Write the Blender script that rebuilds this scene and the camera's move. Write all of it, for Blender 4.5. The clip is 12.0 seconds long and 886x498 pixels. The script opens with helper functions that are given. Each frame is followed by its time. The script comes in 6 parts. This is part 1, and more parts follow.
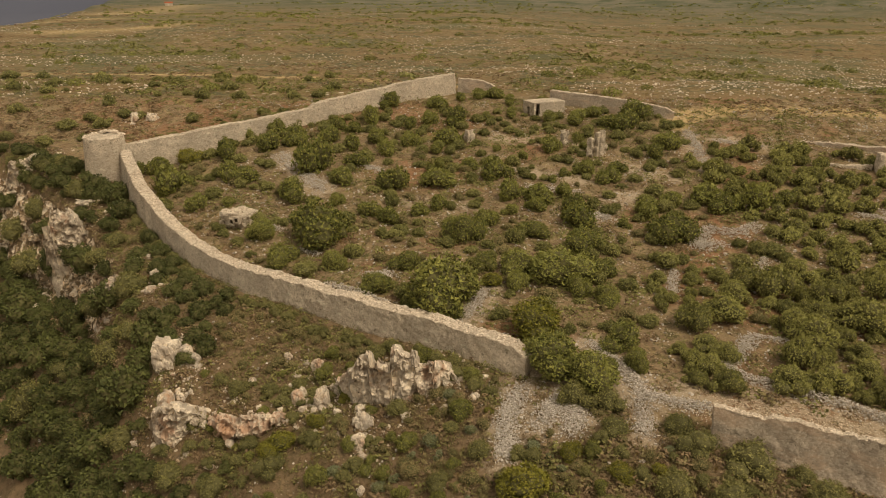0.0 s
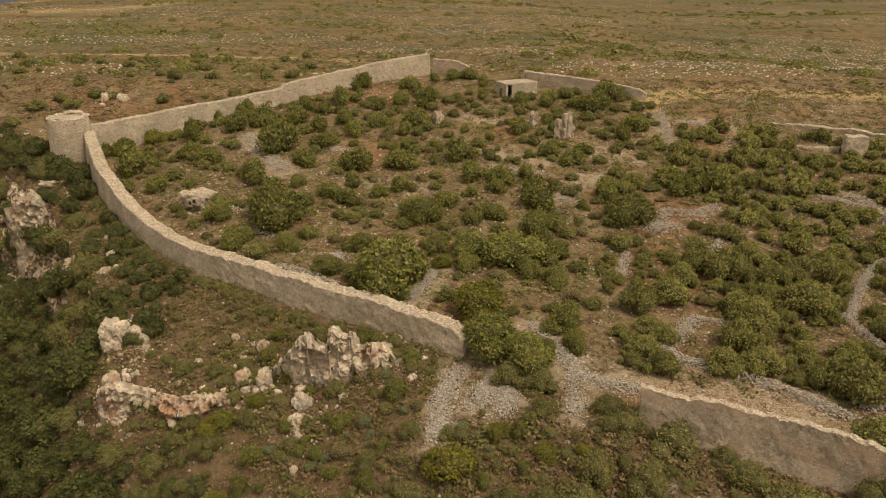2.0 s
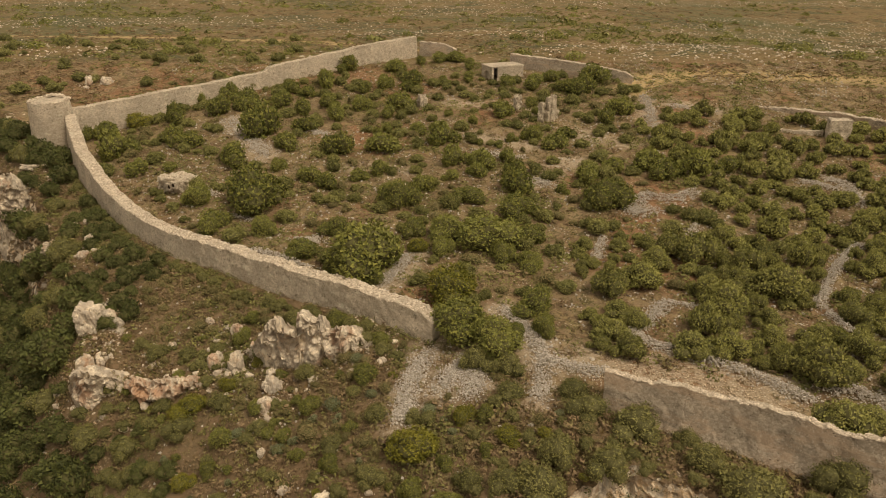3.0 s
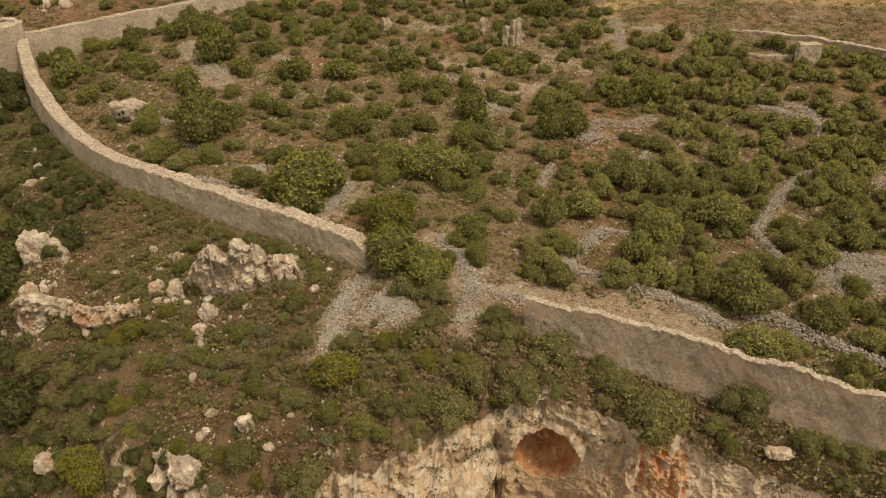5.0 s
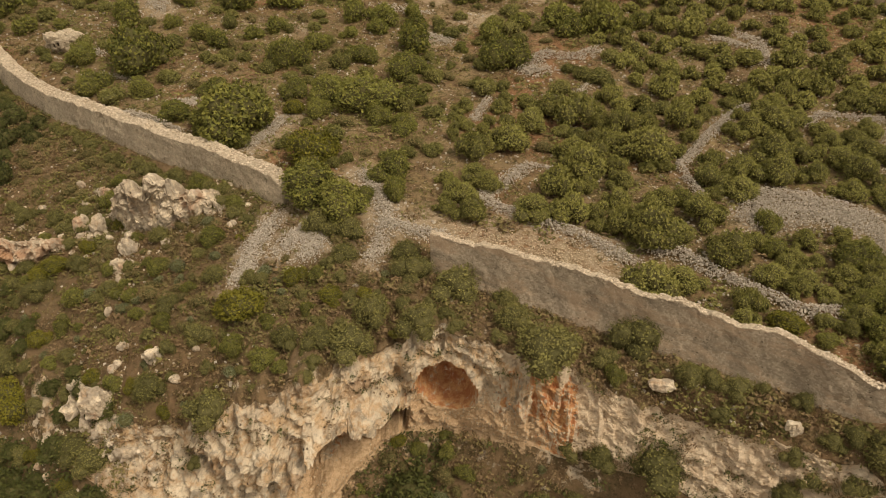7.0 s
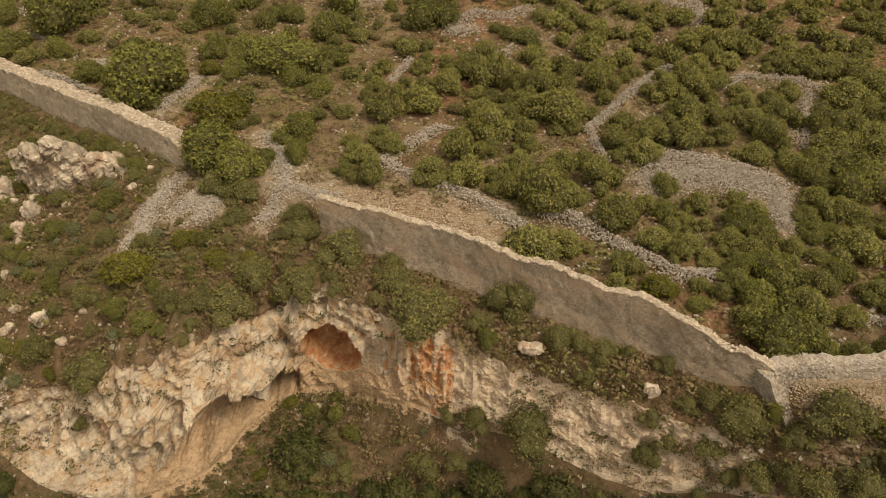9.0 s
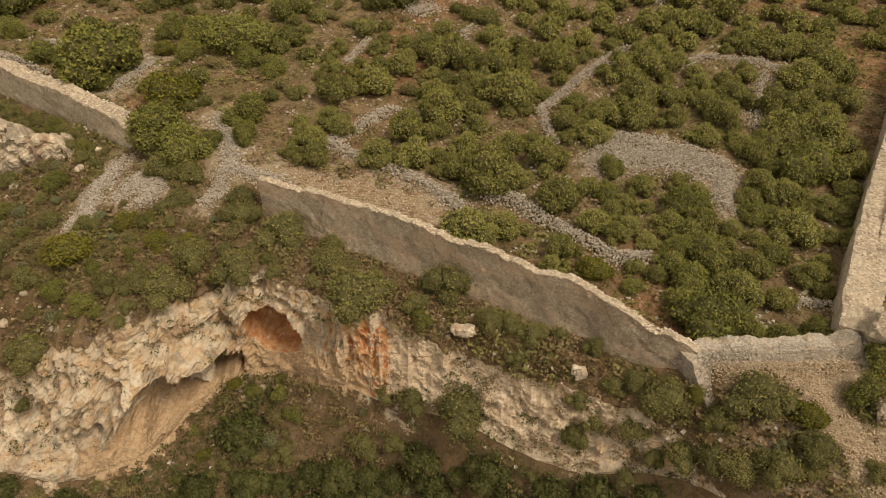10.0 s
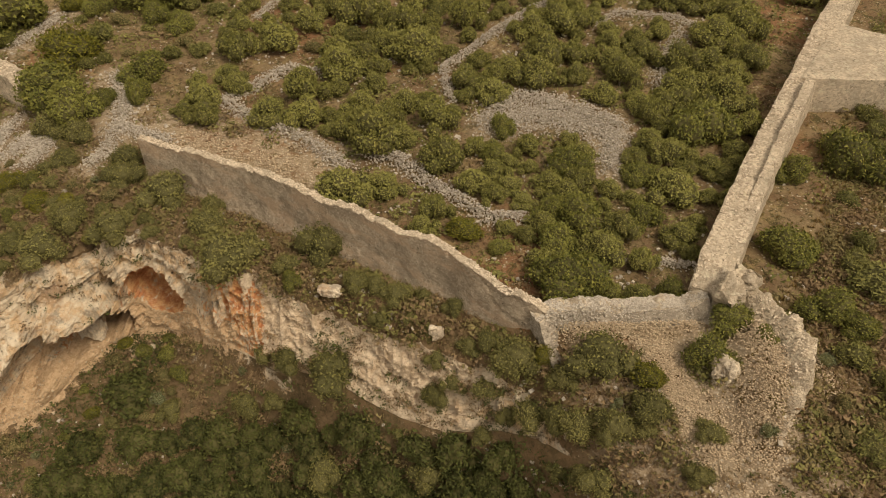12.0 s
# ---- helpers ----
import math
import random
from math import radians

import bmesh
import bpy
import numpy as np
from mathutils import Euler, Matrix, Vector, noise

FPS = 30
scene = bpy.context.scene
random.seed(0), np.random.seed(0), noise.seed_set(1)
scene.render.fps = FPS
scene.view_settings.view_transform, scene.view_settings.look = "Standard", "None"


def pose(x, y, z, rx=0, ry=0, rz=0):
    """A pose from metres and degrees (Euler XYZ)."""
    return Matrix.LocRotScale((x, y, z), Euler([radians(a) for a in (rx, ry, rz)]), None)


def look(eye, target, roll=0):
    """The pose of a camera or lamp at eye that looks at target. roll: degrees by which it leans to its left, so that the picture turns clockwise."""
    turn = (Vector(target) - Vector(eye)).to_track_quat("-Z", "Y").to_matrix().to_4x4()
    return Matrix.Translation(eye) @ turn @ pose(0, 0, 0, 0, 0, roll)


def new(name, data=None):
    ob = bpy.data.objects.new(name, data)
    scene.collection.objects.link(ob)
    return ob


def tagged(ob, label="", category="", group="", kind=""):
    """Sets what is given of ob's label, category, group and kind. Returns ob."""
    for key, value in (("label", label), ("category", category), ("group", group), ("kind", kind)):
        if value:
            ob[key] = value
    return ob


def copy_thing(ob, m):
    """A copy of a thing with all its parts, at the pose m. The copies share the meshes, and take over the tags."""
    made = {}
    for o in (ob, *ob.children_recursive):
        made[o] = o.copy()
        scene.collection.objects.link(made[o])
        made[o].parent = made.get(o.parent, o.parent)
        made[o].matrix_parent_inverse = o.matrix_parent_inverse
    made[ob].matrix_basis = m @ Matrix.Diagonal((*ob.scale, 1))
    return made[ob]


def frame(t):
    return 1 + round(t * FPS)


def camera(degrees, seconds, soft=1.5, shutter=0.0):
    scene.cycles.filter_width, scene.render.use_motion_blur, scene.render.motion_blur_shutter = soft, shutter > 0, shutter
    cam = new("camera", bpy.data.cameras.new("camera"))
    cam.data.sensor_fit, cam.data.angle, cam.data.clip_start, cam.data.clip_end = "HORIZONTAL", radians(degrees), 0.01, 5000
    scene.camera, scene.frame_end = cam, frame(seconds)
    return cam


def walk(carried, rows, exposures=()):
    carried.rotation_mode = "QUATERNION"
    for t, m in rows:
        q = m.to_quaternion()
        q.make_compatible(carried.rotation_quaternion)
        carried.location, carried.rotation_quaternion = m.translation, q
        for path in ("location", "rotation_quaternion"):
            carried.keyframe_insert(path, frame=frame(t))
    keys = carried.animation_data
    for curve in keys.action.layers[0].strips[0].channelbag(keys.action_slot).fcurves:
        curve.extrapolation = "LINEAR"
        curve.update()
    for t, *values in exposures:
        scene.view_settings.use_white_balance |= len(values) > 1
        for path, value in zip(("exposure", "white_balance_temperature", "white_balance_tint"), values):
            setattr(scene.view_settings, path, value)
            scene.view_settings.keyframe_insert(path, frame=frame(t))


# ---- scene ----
cam = camera(63.4, 12.0, soft=0.8)
METRES, EYE, TILT, LEAN, TURN = 45.0, 33.0, -20.5, 0.0, 0.0
ROWS = [
    (0.0, 0.0, 0.0, 0.0, 0.0, -0.0, -0.0),
    (0.5, 0.0301, -0.0003, 0.0003, 0.0, -0.32, -0.0),
    (1.0, 0.0607, -0.0005, 0.0004, 0.01, -0.65, -0.03),
    (1.5, 0.092, -0.0006, 0.0005, 0.03, -1.03, -0.04),
    (2.0, 0.1241, -0.0008, 0.0006, 0.05, -1.47, -0.09),
    (2.5, 0.1541, -0.001, 0.0008, 0.05, -1.91, -0.1),
    (4.5, 0.2886, -0.0028, 0.0025, 0.1, -7.04, -0.03),
    (5.0, 0.3255, -0.0026, 0.0027, 0.19, -8.52, -0.02),
    (5.5, 0.3648, -0.0025, 0.003, 0.22, -10.04, -0.01),
    (6.0, 0.4061, -0.0022, 0.0033, 0.24, -11.47, -0.01),
    (6.5, 0.4493, -0.0014, 0.0043, 0.26, -12.8, -0.0),
    (7.0, 0.4947, -0.0006, 0.0054, 0.3, -13.81, 0.02),
    (9.0, 0.6937, 0.0033, 0.0072, 0.36, -16.85, -0.0),
    (9.5, 0.7447, 0.0044, 0.0079, 0.34, -17.57, -0.01),
    (10.0, 0.7958, 0.0052, 0.0084, 0.32, -18.34, -0.02),
    (10.5, 0.8466, 0.0062, 0.0083, 0.28, -19.16, -0.03),
    (11.0, 0.8978, 0.0074, 0.0093, 0.28, -19.99, -0.04),
    (11.5, 0.9488, 0.0084, 0.01, 0.27, -20.82, -0.04),
    (12.0, 0.9998, 0.0092, 0.0106, 0.27, -21.64, -0.04),
]
walk(cam, [(t, pose(0, 0, EYE, TILT, LEAN, TURN) @ pose(METRES * x, METRES * y, METRES * z, 90 + pitch, roll, yaw)) for t, x, y, z, yaw, pitch, roll in ROWS],
     exposures=[(0.0, -0.07, 8450, 12.5), (12.0, -0.07, 8450, 12.5)])

# ---- overcast daylight ----
world = bpy.data.worlds.new("overcast_sky")
scene.world = world
world.use_nodes = True
wn = world.node_tree.nodes
sky = wn.new("ShaderNodeTexSky")
sky.sky_type = "NISHITA"
sky.sun_disc = False
sky.sun_elevation, sky.sun_rotation = radians(55), radians(130)
sky.air_density, sky.dust_density, sky.ozone_density = 1.0, 4.0, 0.6
veil = wn.new("ShaderNodeMix")
veil.data_type = "RGBA"
veil.inputs["Factor"].default_value = 0.8
veil.inputs["B"].default_value = (9.0, 8.7, 8.2, 1)  # the closed cloud deck over the blue
world.node_tree.links.new(sky.outputs[0], veil.inputs["A"])
world.node_tree.links.new(veil.outputs["Result"], wn["Background"].inputs["Color"])
wn["Background"].inputs["Strength"].default_value = 0.076
sun = new("sun", bpy.data.lights.new("sun", "SUN"))
sun.data.energy, sun.data.angle, sun.data.color = 2.35, radians(18), (1.0, 0.95, 0.87)
sun.matrix_world = look((31.1, -26.1, 58), (0, 0, 0))

# ---- materials ----
class Nodes:
    """A short way to write a node material."""

    def __init__(self, name, rough=0.9):
        self.m = bpy.data.materials.new(name)
        self.m.use_nodes = True
        self.t = self.m.node_tree
        self.out = self.t.nodes["Principled BSDF"]
        self.out.inputs["Roughness"].default_value = rough
        self.out.inputs["Specular IOR Level"].default_value = 0.15
        self.geo = self.t.nodes.new("ShaderNodeNewGeometry").outputs["Position"]
        self.obj = self.t.nodes.new("ShaderNodeTexCoord").outputs["Object"]

    def link(self, a, b):
        if isinstance(a, (int, float, tuple)):
            b.default_value = a
        else:
            self.t.links.new(a, b)

    def scaled(self, co, s):
        n = self.t.nodes.new("ShaderNodeMapping")
        n.inputs["Scale"].default_value = s
        self.link(co, n.inputs["Vector"])
        return n.outputs[0]

    def noise(self, scale, detail=4, rough=0.55, co=None, warp=0.0):
        n = self.t.nodes.new("ShaderNodeTexNoise")
        n.inputs["Scale"].default_value, n.inputs["Detail"].default_value = scale, detail
        n.inputs["Roughness"].default_value, n.inputs["Distortion"].default_value = rough, warp
        self.link(co or self.geo, n.inputs["Vector"])
        return n.outputs["Fac"]

    def cells(self, scale, feature="F1", co=None, out="Distance"):
        n = self.t.nodes.new("ShaderNodeTexVoronoi")
        n.feature = feature
        n.inputs["Scale"].default_value = scale
        self.link(co or self.geo, n.inputs["Vector"])
        return n.outputs[out]

    def ramp(self, v, a, b, lo=0.0, hi=1.0):
        n = self.t.nodes.new("ShaderNodeMapRange")
        n.interpolation_type = "SMOOTHSTEP"
        for k, val in zip(("From Min", "From Max", "To Min", "To Max"), (a, b, lo, hi)):
            n.inputs[k].default_value = val
        self.link(v, n.inputs["Value"])
        return n.outputs[0]

    def mix(self, f, a, b):
        n = self.t.nodes.new("ShaderNodeMix")
        n.data_type = "RGBA"
        self.link(f, n.inputs["Factor"])
        for v, k in ((a, "A"), (b, "B")):
            self.link((*v, 1) if isinstance(v, tuple) else v, n.inputs[k])
        return n.outputs["Result"]

    def math(self, op, a, b=0.0):
        n = self.t.nodes.new("ShaderNodeMath")
        n.operation = op
        self.link(a, n.inputs[0])
        self.link(b, n.inputs[1])
        return n.outputs[0]

    def attr(self, name):
        n = self.t.nodes.new("ShaderNodeAttribute")
        n.attribute_name = name
        return n.outputs["Fac"]

    def random(self):
        return self.t.nodes.new("ShaderNodeObjectInfo").outputs["Random"]

    def island(self):
        return self.t.nodes.new("ShaderNodeNewGeometry").outputs["Random Per Island"]

    def done(self, colour, height=None, strength=0.5, dist=0.05):
        self.link(colour, self.out.inputs["Base Color"])
        if height is not None:
            b = self.t.nodes.new("ShaderNodeBump")
            b.inputs["Strength"].default_value, b.inputs["Distance"].default_value = strength, dist
            self.link(height, b.inputs["Height"])
            self.link(b.outputs[0], self.out.inputs["Normal"])
        return self.m


def limestone(n):
    """Weathered karst: pale grey with dark lichen, vertical wash, pits and warm patches."""
    streak = n.noise(1.0, 6, 0.65, n.scaled(n.geo, (1.1, 1.1, 0.16)), 0.4)
    c = n.mix(n.ramp(n.noise(0.6, 7, 0.7), 0.38, 0.62), (0.86, 0.76, 0.61), (0.66, 0.56, 0.44))
    c = n.mix(n.ramp(n.noise(0.9, 6, 0.7), 0.46, 0.60, 0, 0.8), c, (0.68, 0.47, 0.28))
    c = n.mix(n.ramp(n.noise(0.35, 5, 0.65), 0.53, 0.64, 0, 0.7), c, (0.40, 0.25, 0.145))
    c = n.mix(n.ramp(streak, 0.50, 0.66, 0, 0.7), c, (0.27, 0.24, 0.2))
    c = n.mix(n.ramp(n.noise(2.6, 8, 0.78), 0.54, 0.66, 0, 0.7), c, (0.20, 0.165, 0.12))
    c = n.mix(n.ramp(n.noise(5.5, 6, 0.75), 0.55, 0.66, 0, 0.7), c, (0.82, 0.72, 0.57))
    pit = n.math("MULTIPLY", n.ramp(n.cells(1.9, "F1", n.scaled(n.geo, (1, 1, 1.5))), 0.26, 0.10), n.ramp(n.noise(0.7, 4, 0.6), 0.54, 0.64))
    # pits coloured nearly black for the shade they hold
    c = n.mix(pit, c, (0.09, 0.07, 0.05))
    h = n.math("SUBTRACT", n.math("ADD", n.noise(4.2, 8, 0.8), n.math("MULTIPLY", n.cells(2.6), 0.35)), n.math("MULTIPLY", pit, 0.6))
    return c, h


def ground_material():
    n = Nodes("scrub_ground", 0.95)
    big, mid, fine = n.noise(0.045, 5, 0.6), n.noise(0.33, 7, 0.7), n.noise(2.6, 8, 0.75)
    c = n.mix(n.ramp(mid, 0.40, 0.60), (0.168, 0.11, 0.066), (0.25, 0.184, 0.11))
    c = n.mix(n.ramp(big, 0.51, 0.61, 0, 0.75), c, (0.27, 0.13, 0.072))             # red earth
    c = n.mix(n.ramp(n.noise(0.6, 7, 0.75, warp=0.4), 0.50, 0.60, 0, 0.85), c, (0.29, 0.22, 0.115))   # straw
    c = n.mix(n.ramp(n.noise(0.9, 8, 0.75, warp=0.6), 0.50, 0.60, 0, 0.85), c, (0.075, 0.068, 0.027))  # low herbs
    c = n.mix(n.ramp(fine, 0.52, 0.62, 0, 0.8), c, (0.055, 0.043, 0.023))
    c = n.mix(n.ramp(n.noise(4.2, 6, 0.8), 0.54, 0.64, 0, 0.75), c, (0.34, 0.27, 0.165))
    chips = n.ramp(n.cells(3.0), 0.27, 0.16)
    chips = n.math("MULTIPLY", chips, n.ramp(n.noise(0.5, 5, 0.65), 0.46, 0.58))
    c = n.mix(chips, c, (0.50, 0.44, 0.35))
    # the open plain: heath, dry turf and limestone pavement in bands
    heath = n.mix(n.ramp(n.noise(0.06, 7, 0.68, warp=0.5), 0.44, 0.6), (0.185, 0.128, 0.066), (0.085, 0.082, 0.042))
    heath = n.mix(n.ramp(n.noise(0.5, 7, 0.75), 0.48, 0.62, 0, 0.85), heath, (0.26, 0.20, 0.10))
    heath = n.mix(n.ramp(n.noise(1.1, 8, 0.78), 0.52, 0.64, 0, 0.8), heath, (0.06, 0.056, 0.024))
    speck = n.math("MULTIPLY", n.ramp(n.cells(0.55), 0.36, 0.2), n.ramp(n.noise(0.022, 5, 0.62, n.scaled(n.geo, (0.5, 1.4, 1))), 0.47, 0.6))
    speck = n.math("MULTIPLY", speck, n.ramp(n.noise(0.7, 3), 0.45, 0.6))
    heath = n.mix(speck, heath, (0.56, 0.50, 0.40))
    heath = n.mix(n.ramp(n.noise(0.012, 4, 0.6), 0.5, 0.62, 0, 0.55), heath, (0.10, 0.105, 0.05))
    c = n.mix(n.attr("plain"), c, heath)
    bank = n.mix(n.ramp(n.noise(0.7, 6, 0.7), 0.42, 0.62), (0.20, 0.135, 0.082), (0.12, 0.09, 0.052))
    bank = n.mix(n.ramp(n.noise(1.7, 8, 0.8, warp=0.3), 0.50, 0.62, 0, 0.85), bank, (0.24, 0.17, 0.10))
    # dark flecks: shadow between low plants, mixed into the bank colour
    bank = n.mix(n.ramp(n.noise(2.9, 7, 0.8), 0.52, 0.62, 0, 0.8), bank, (0.055, 0.048, 0.022))
    bank = n.mix(n.math("MULTIPLY", n.ramp(n.cells(3.9), 0.24, 0.14), n.ramp(n.noise(0.45, 5, 0.65), 0.48, 0.58)), bank, (0.46, 0.38, 0.28))
    c = n.mix(n.attr("slope"), c, bank)
    c = n.mix(n.math("MULTIPLY", n.attr("path"), n.ramp(n.noise(0.9, 4), 0.3, 0.55)), c, (0.42, 0.31, 0.16))
    c = n.mix(n.math("MULTIPLY", n.attr("scree"), n.ramp(n.noise(1.2, 6, 0.75), 0.38, 0.54, 0, 0.8)), c, n.mix(n.ramp(n.cells(4.2), 0.2, 0.45), (0.56, 0.485, 0.385), (0.38, 0.305, 0.22)))
    rock, h = limestone(n)
    wash = n.noise(1.0, 6, 0.65, n.scaled(n.geo, (2.6, 2.6, 0.2)), 0.25)
    rust = n.ramp(n.math("ADD", n.attr("rust"), n.math("MULTIPLY", n.math("SUBTRACT", wash, 0.5), 2.2)), 0.46, 0.68, 0, 0.92)
    gravel = n.mix(n.ramp(n.noise(1.6, 8, 0.8), 0.42, 0.58), (0.80, 0.68, 0.54), (0.60, 0.47, 0.345))
    gravel = n.mix(n.ramp(n.cells(3.2), 0.30, 0.16, 0, 0.7), gravel, (0.76, 0.65, 0.50))
    gravel = n.mix(n.ramp(n.noise(3.4, 6, 0.75), 0.58, 0.68, 0, 0.7), gravel, (0.18, 0.135, 0.085))
    rock = n.mix(n.math("MULTIPLY", n.attr("marl"), 0.85), rock, gravel)
    rock = n.mix(rust, rock, n.mix(n.ramp(n.noise(1.6, 6, 0.75), 0.40, 0.6), (0.52, 0.20, 0.085), (0.72, 0.42, 0.21)))
    dust = n.mix(n.ramp(n.noise(2.2, 8, 0.78), 0.42, 0.6), (0.70, 0.52, 0.35), (0.52, 0.36, 0.225))
    dust = n.mix(n.ramp(n.cells(3.6), 0.24, 0.13, 0, 0.7), dust, (0.72, 0.58, 0.42))
    rock = n.mix(n.ramp(n.math("ADD", n.attr("sand"), n.math("SUBTRACT", n.noise(1.2, 6, 0.7), 0.5)), 0.45, 0.62), rock, dust)
    edge = n.math("ADD", n.attr("rock"), n.math("MULTIPLY", n.math("SUBTRACT", n.noise(0.8, 6, 0.7), 0.5), 1.5))
    k = n.ramp(edge, 0.42, 0.56)
    c = n.mix(k, c, rock)
    # aerial haze put into the colour: far ground dull green, farthest slate blue
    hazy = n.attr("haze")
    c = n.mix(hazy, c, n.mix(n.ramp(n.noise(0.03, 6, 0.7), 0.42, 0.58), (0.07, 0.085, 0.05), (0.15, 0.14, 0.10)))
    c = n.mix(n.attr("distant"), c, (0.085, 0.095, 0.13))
    return n.done(c, n.math("ADD", n.math("MULTIPLY", h, k), n.math("MULTIPLY", fine, 0.7)), 0.9, 0.22)


def masonry(name, a, b, joint, scale, lichen=0.5, earth=None):
    """Rubble and mortar: small uneven stones, soft joints, stains."""
    n = Nodes(name, 0.92)
    wob = n.t.nodes.new("ShaderNodeMix")
    wob.data_type = "VECTOR"
    wob.inputs["Factor"].default_value = 0.12
    jit = n.t.nodes.new("ShaderNodeTexNoise")
    jit.inputs["Scale"].default_value = 2.5
    n.link(n.geo, jit.inputs["Vector"])
    n.link(n.scaled(n.geo, (1, 1, 1.35)), wob.inputs["A"])
    n.link(jit.outputs["Color"], wob.inputs["B"])
    co = wob.outputs["Result"]
    d = n.cells(scale, "DISTANCE_TO_EDGE", co)
    tone = n.cells(scale, "F1", co, "Color")
    c = n.mix(n.ramp(tone, 0.15, 0.85), a, b)
    c = n.mix(n.ramp(n.noise(0.35, 7, 0.7), 0.42, 0.58, 0, 0.45), c, tuple(v * 0.62 for v in a))
    c = n.mix(n.ramp(n.noise(1.1, 6, 0.75, n.scaled(n.geo, (1, 1, 1.6))), 0.54, 0.66, 0, 0.5), c, tuple(min(0.82, v * 1.25) for v in b))
    if earth:                                   # mortar and washed-out soil in broad level bands
        c = n.mix(n.ramp(n.noise(0.55, 7, 0.72, n.scaled(n.geo, (0.35, 0.35, 1.2)), 0.4), 0.46, 0.60, 0, 0.7), c, earth)
    c = n.mix(n.math("MULTIPLY", n.ramp(d, 0.07, 0.01, 0, 0.4), n.ramp(n.noise(2.1, 5, 0.7), 0.46, 0.62)), c, joint)
    gaps = n.math("MULTIPLY", n.ramp(n.cells(scale * 0.42, "F1", co), 0.17, 0.11), n.ramp(n.noise(0.8, 3), 0.50, 0.58))     # fallen-out stones
    # the shade inside these holes is painted as a dark tone
    c = n.mix(n.math("MULTIPLY", gaps, 0.8), c, (0.10, 0.08, 0.055))
    c = n.mix(n.ramp(n.noise(1.6, 8, 0.78), 0.54, 0.66, 0, lichen), c, (0.12, 0.10, 0.07))
    c = n.mix(n.ramp(n.noise(6.0, 5, 0.7), 0.54, 0.66, 0, 0.75), c, (0.64, 0.56, 0.45))
    h = n.math("SUBTRACT", n.math("ADD", n.ramp(d, 0.0, 0.12), n.noise(7, 6, 0.7)), gaps)
    return n.done(c, h, 0.8, 0.09)


def stone_material(name, a, b, dark):
    n = Nodes(name, 0.9)
    r = n.math("FRACT", n.math("ADD", n.island(), n.random()))
    c = n.mix(n.ramp(r, 0.1, 0.9), a, b)
    c = n.mix(n.ramp(n.noise(3.5, 5, 0.7), 0.52, 0.68, 0, 0.65), c, dark)
    return n.done(c, n.noise(7, 5, 0.7), 0.6, 0.04)


def rock_material(name="limestone", red=(0.56, 0.68)):
    n = Nodes(name, 0.9)
    c, h = limestone(n)
    c = n.mix(n.ramp(n.noise(0.9, 7, 0.75), 0.40, 0.56, 0, 0.8), c, (0.40, 0.36, 0.305))
    c = n.mix(n.ramp(n.noise(0.28 if red[0] > 0.5 else 0.7, 5, 0.65), *red, 0, 0.55), c, (0.42, 0.215, 0.12))
    return n.done(c, h, 0.9, 0.10)


def foliage(name, a, b, tip, rough=0.65):
    n = Nodes(name, rough)
    leafy = n.noise(9, 5, 0.75)
    c = n.mix(n.math("FRACT", n.math("ADD", n.attr("tint"), n.random())), tuple(x * 0.8 for x in a), tuple(x * 1.25 for x in b))
    c = n.mix(n.ramp(n.island(), 0.25, 1.0, 0, 0.62), c, (tip[0], tip[1], tip[2] * 0.8))
    n.out.inputs["Specular IOR Level"].default_value = 0.25
    c = n.mix(n.ramp(n.noise(0.9, 4, 0.6), 0.54, 0.70, 0, 0.25), c, (tip[0] * 0.78, tip[1] * 0.66, tip[2] * 0.66))   # drier sprays
    # hollows of the leaf noise darkened in colour, as shade between leaves
    c = n.mix(n.ramp(leafy, 0.42, 0.56, 0.28, 0), c, tuple(v * 0.5 for v in a))
    return n.done(c, leafy, 0.8, 0.12)


def bark_material():
    n = Nodes("bark", 0.9)
    g = n.noise(6, 5, 0.6, n.scaled(n.obj, (3, 3, 0.5)))
    return n.done(n.mix(n.ramp(g, 0.4, 0.6), (0.14, 0.105, 0.075), (0.24, 0.2, 0.155)), g, 0.6, 0.02)


GROUND = ground_material()
ROCK = rock_material()
RED_ROCK = rock_material("rust_limestone", (0.38, 0.56))
MASONRY = masonry("rubble_masonry", (0.52, 0.435, 0.335), (0.74, 0.64, 0.51), (0.34, 0.275, 0.205), 6.0, 0.7)
LOOSE = masonry("loose_rubble_wall", (0.36, 0.315, 0.26), (0.54, 0.48, 0.40), (0.17, 0.14, 0.105), 5.5, 0.5)
MASONRY_DARK = masonry("weathered_masonry", (0.36, 0.30, 0.235), (0.54, 0.46, 0.365), (0.33, 0.25, 0.18), 6.2, 0.45, (0.54, 0.40, 0.29))
CREST = stone_material("pale_wall_stone", (0.72, 0.63, 0.52), (0.46, 0.385, 0.30), (0.24, 0.2, 0.15))
RUBBLE = stone_material("field_stone", (0.58, 0.535, 0.475), (0.40, 0.36, 0.31), (0.24, 0.21, 0.17))
TANSTONE = stone_material("tan_rubble", (0.60, 0.49, 0.36), (0.42, 0.33, 0.235), (0.27, 0.2, 0.135))
# near-black colour for the shade inside the vault openings
SHADE = Nodes("hole_shade", 1.0).done((0.06, 0.045, 0.03, 1))
MASTIC = foliage("mastic_leaves", (0.117, 0.132, 0.033), (0.184, 0.195, 0.054), (0.372, 0.356, 0.107))
HOLM = foliage("holm_oak_leaves", (0.054, 0.068, 0.021), (0.082, 0.095, 0.030), (0.164, 0.174, 0.062))
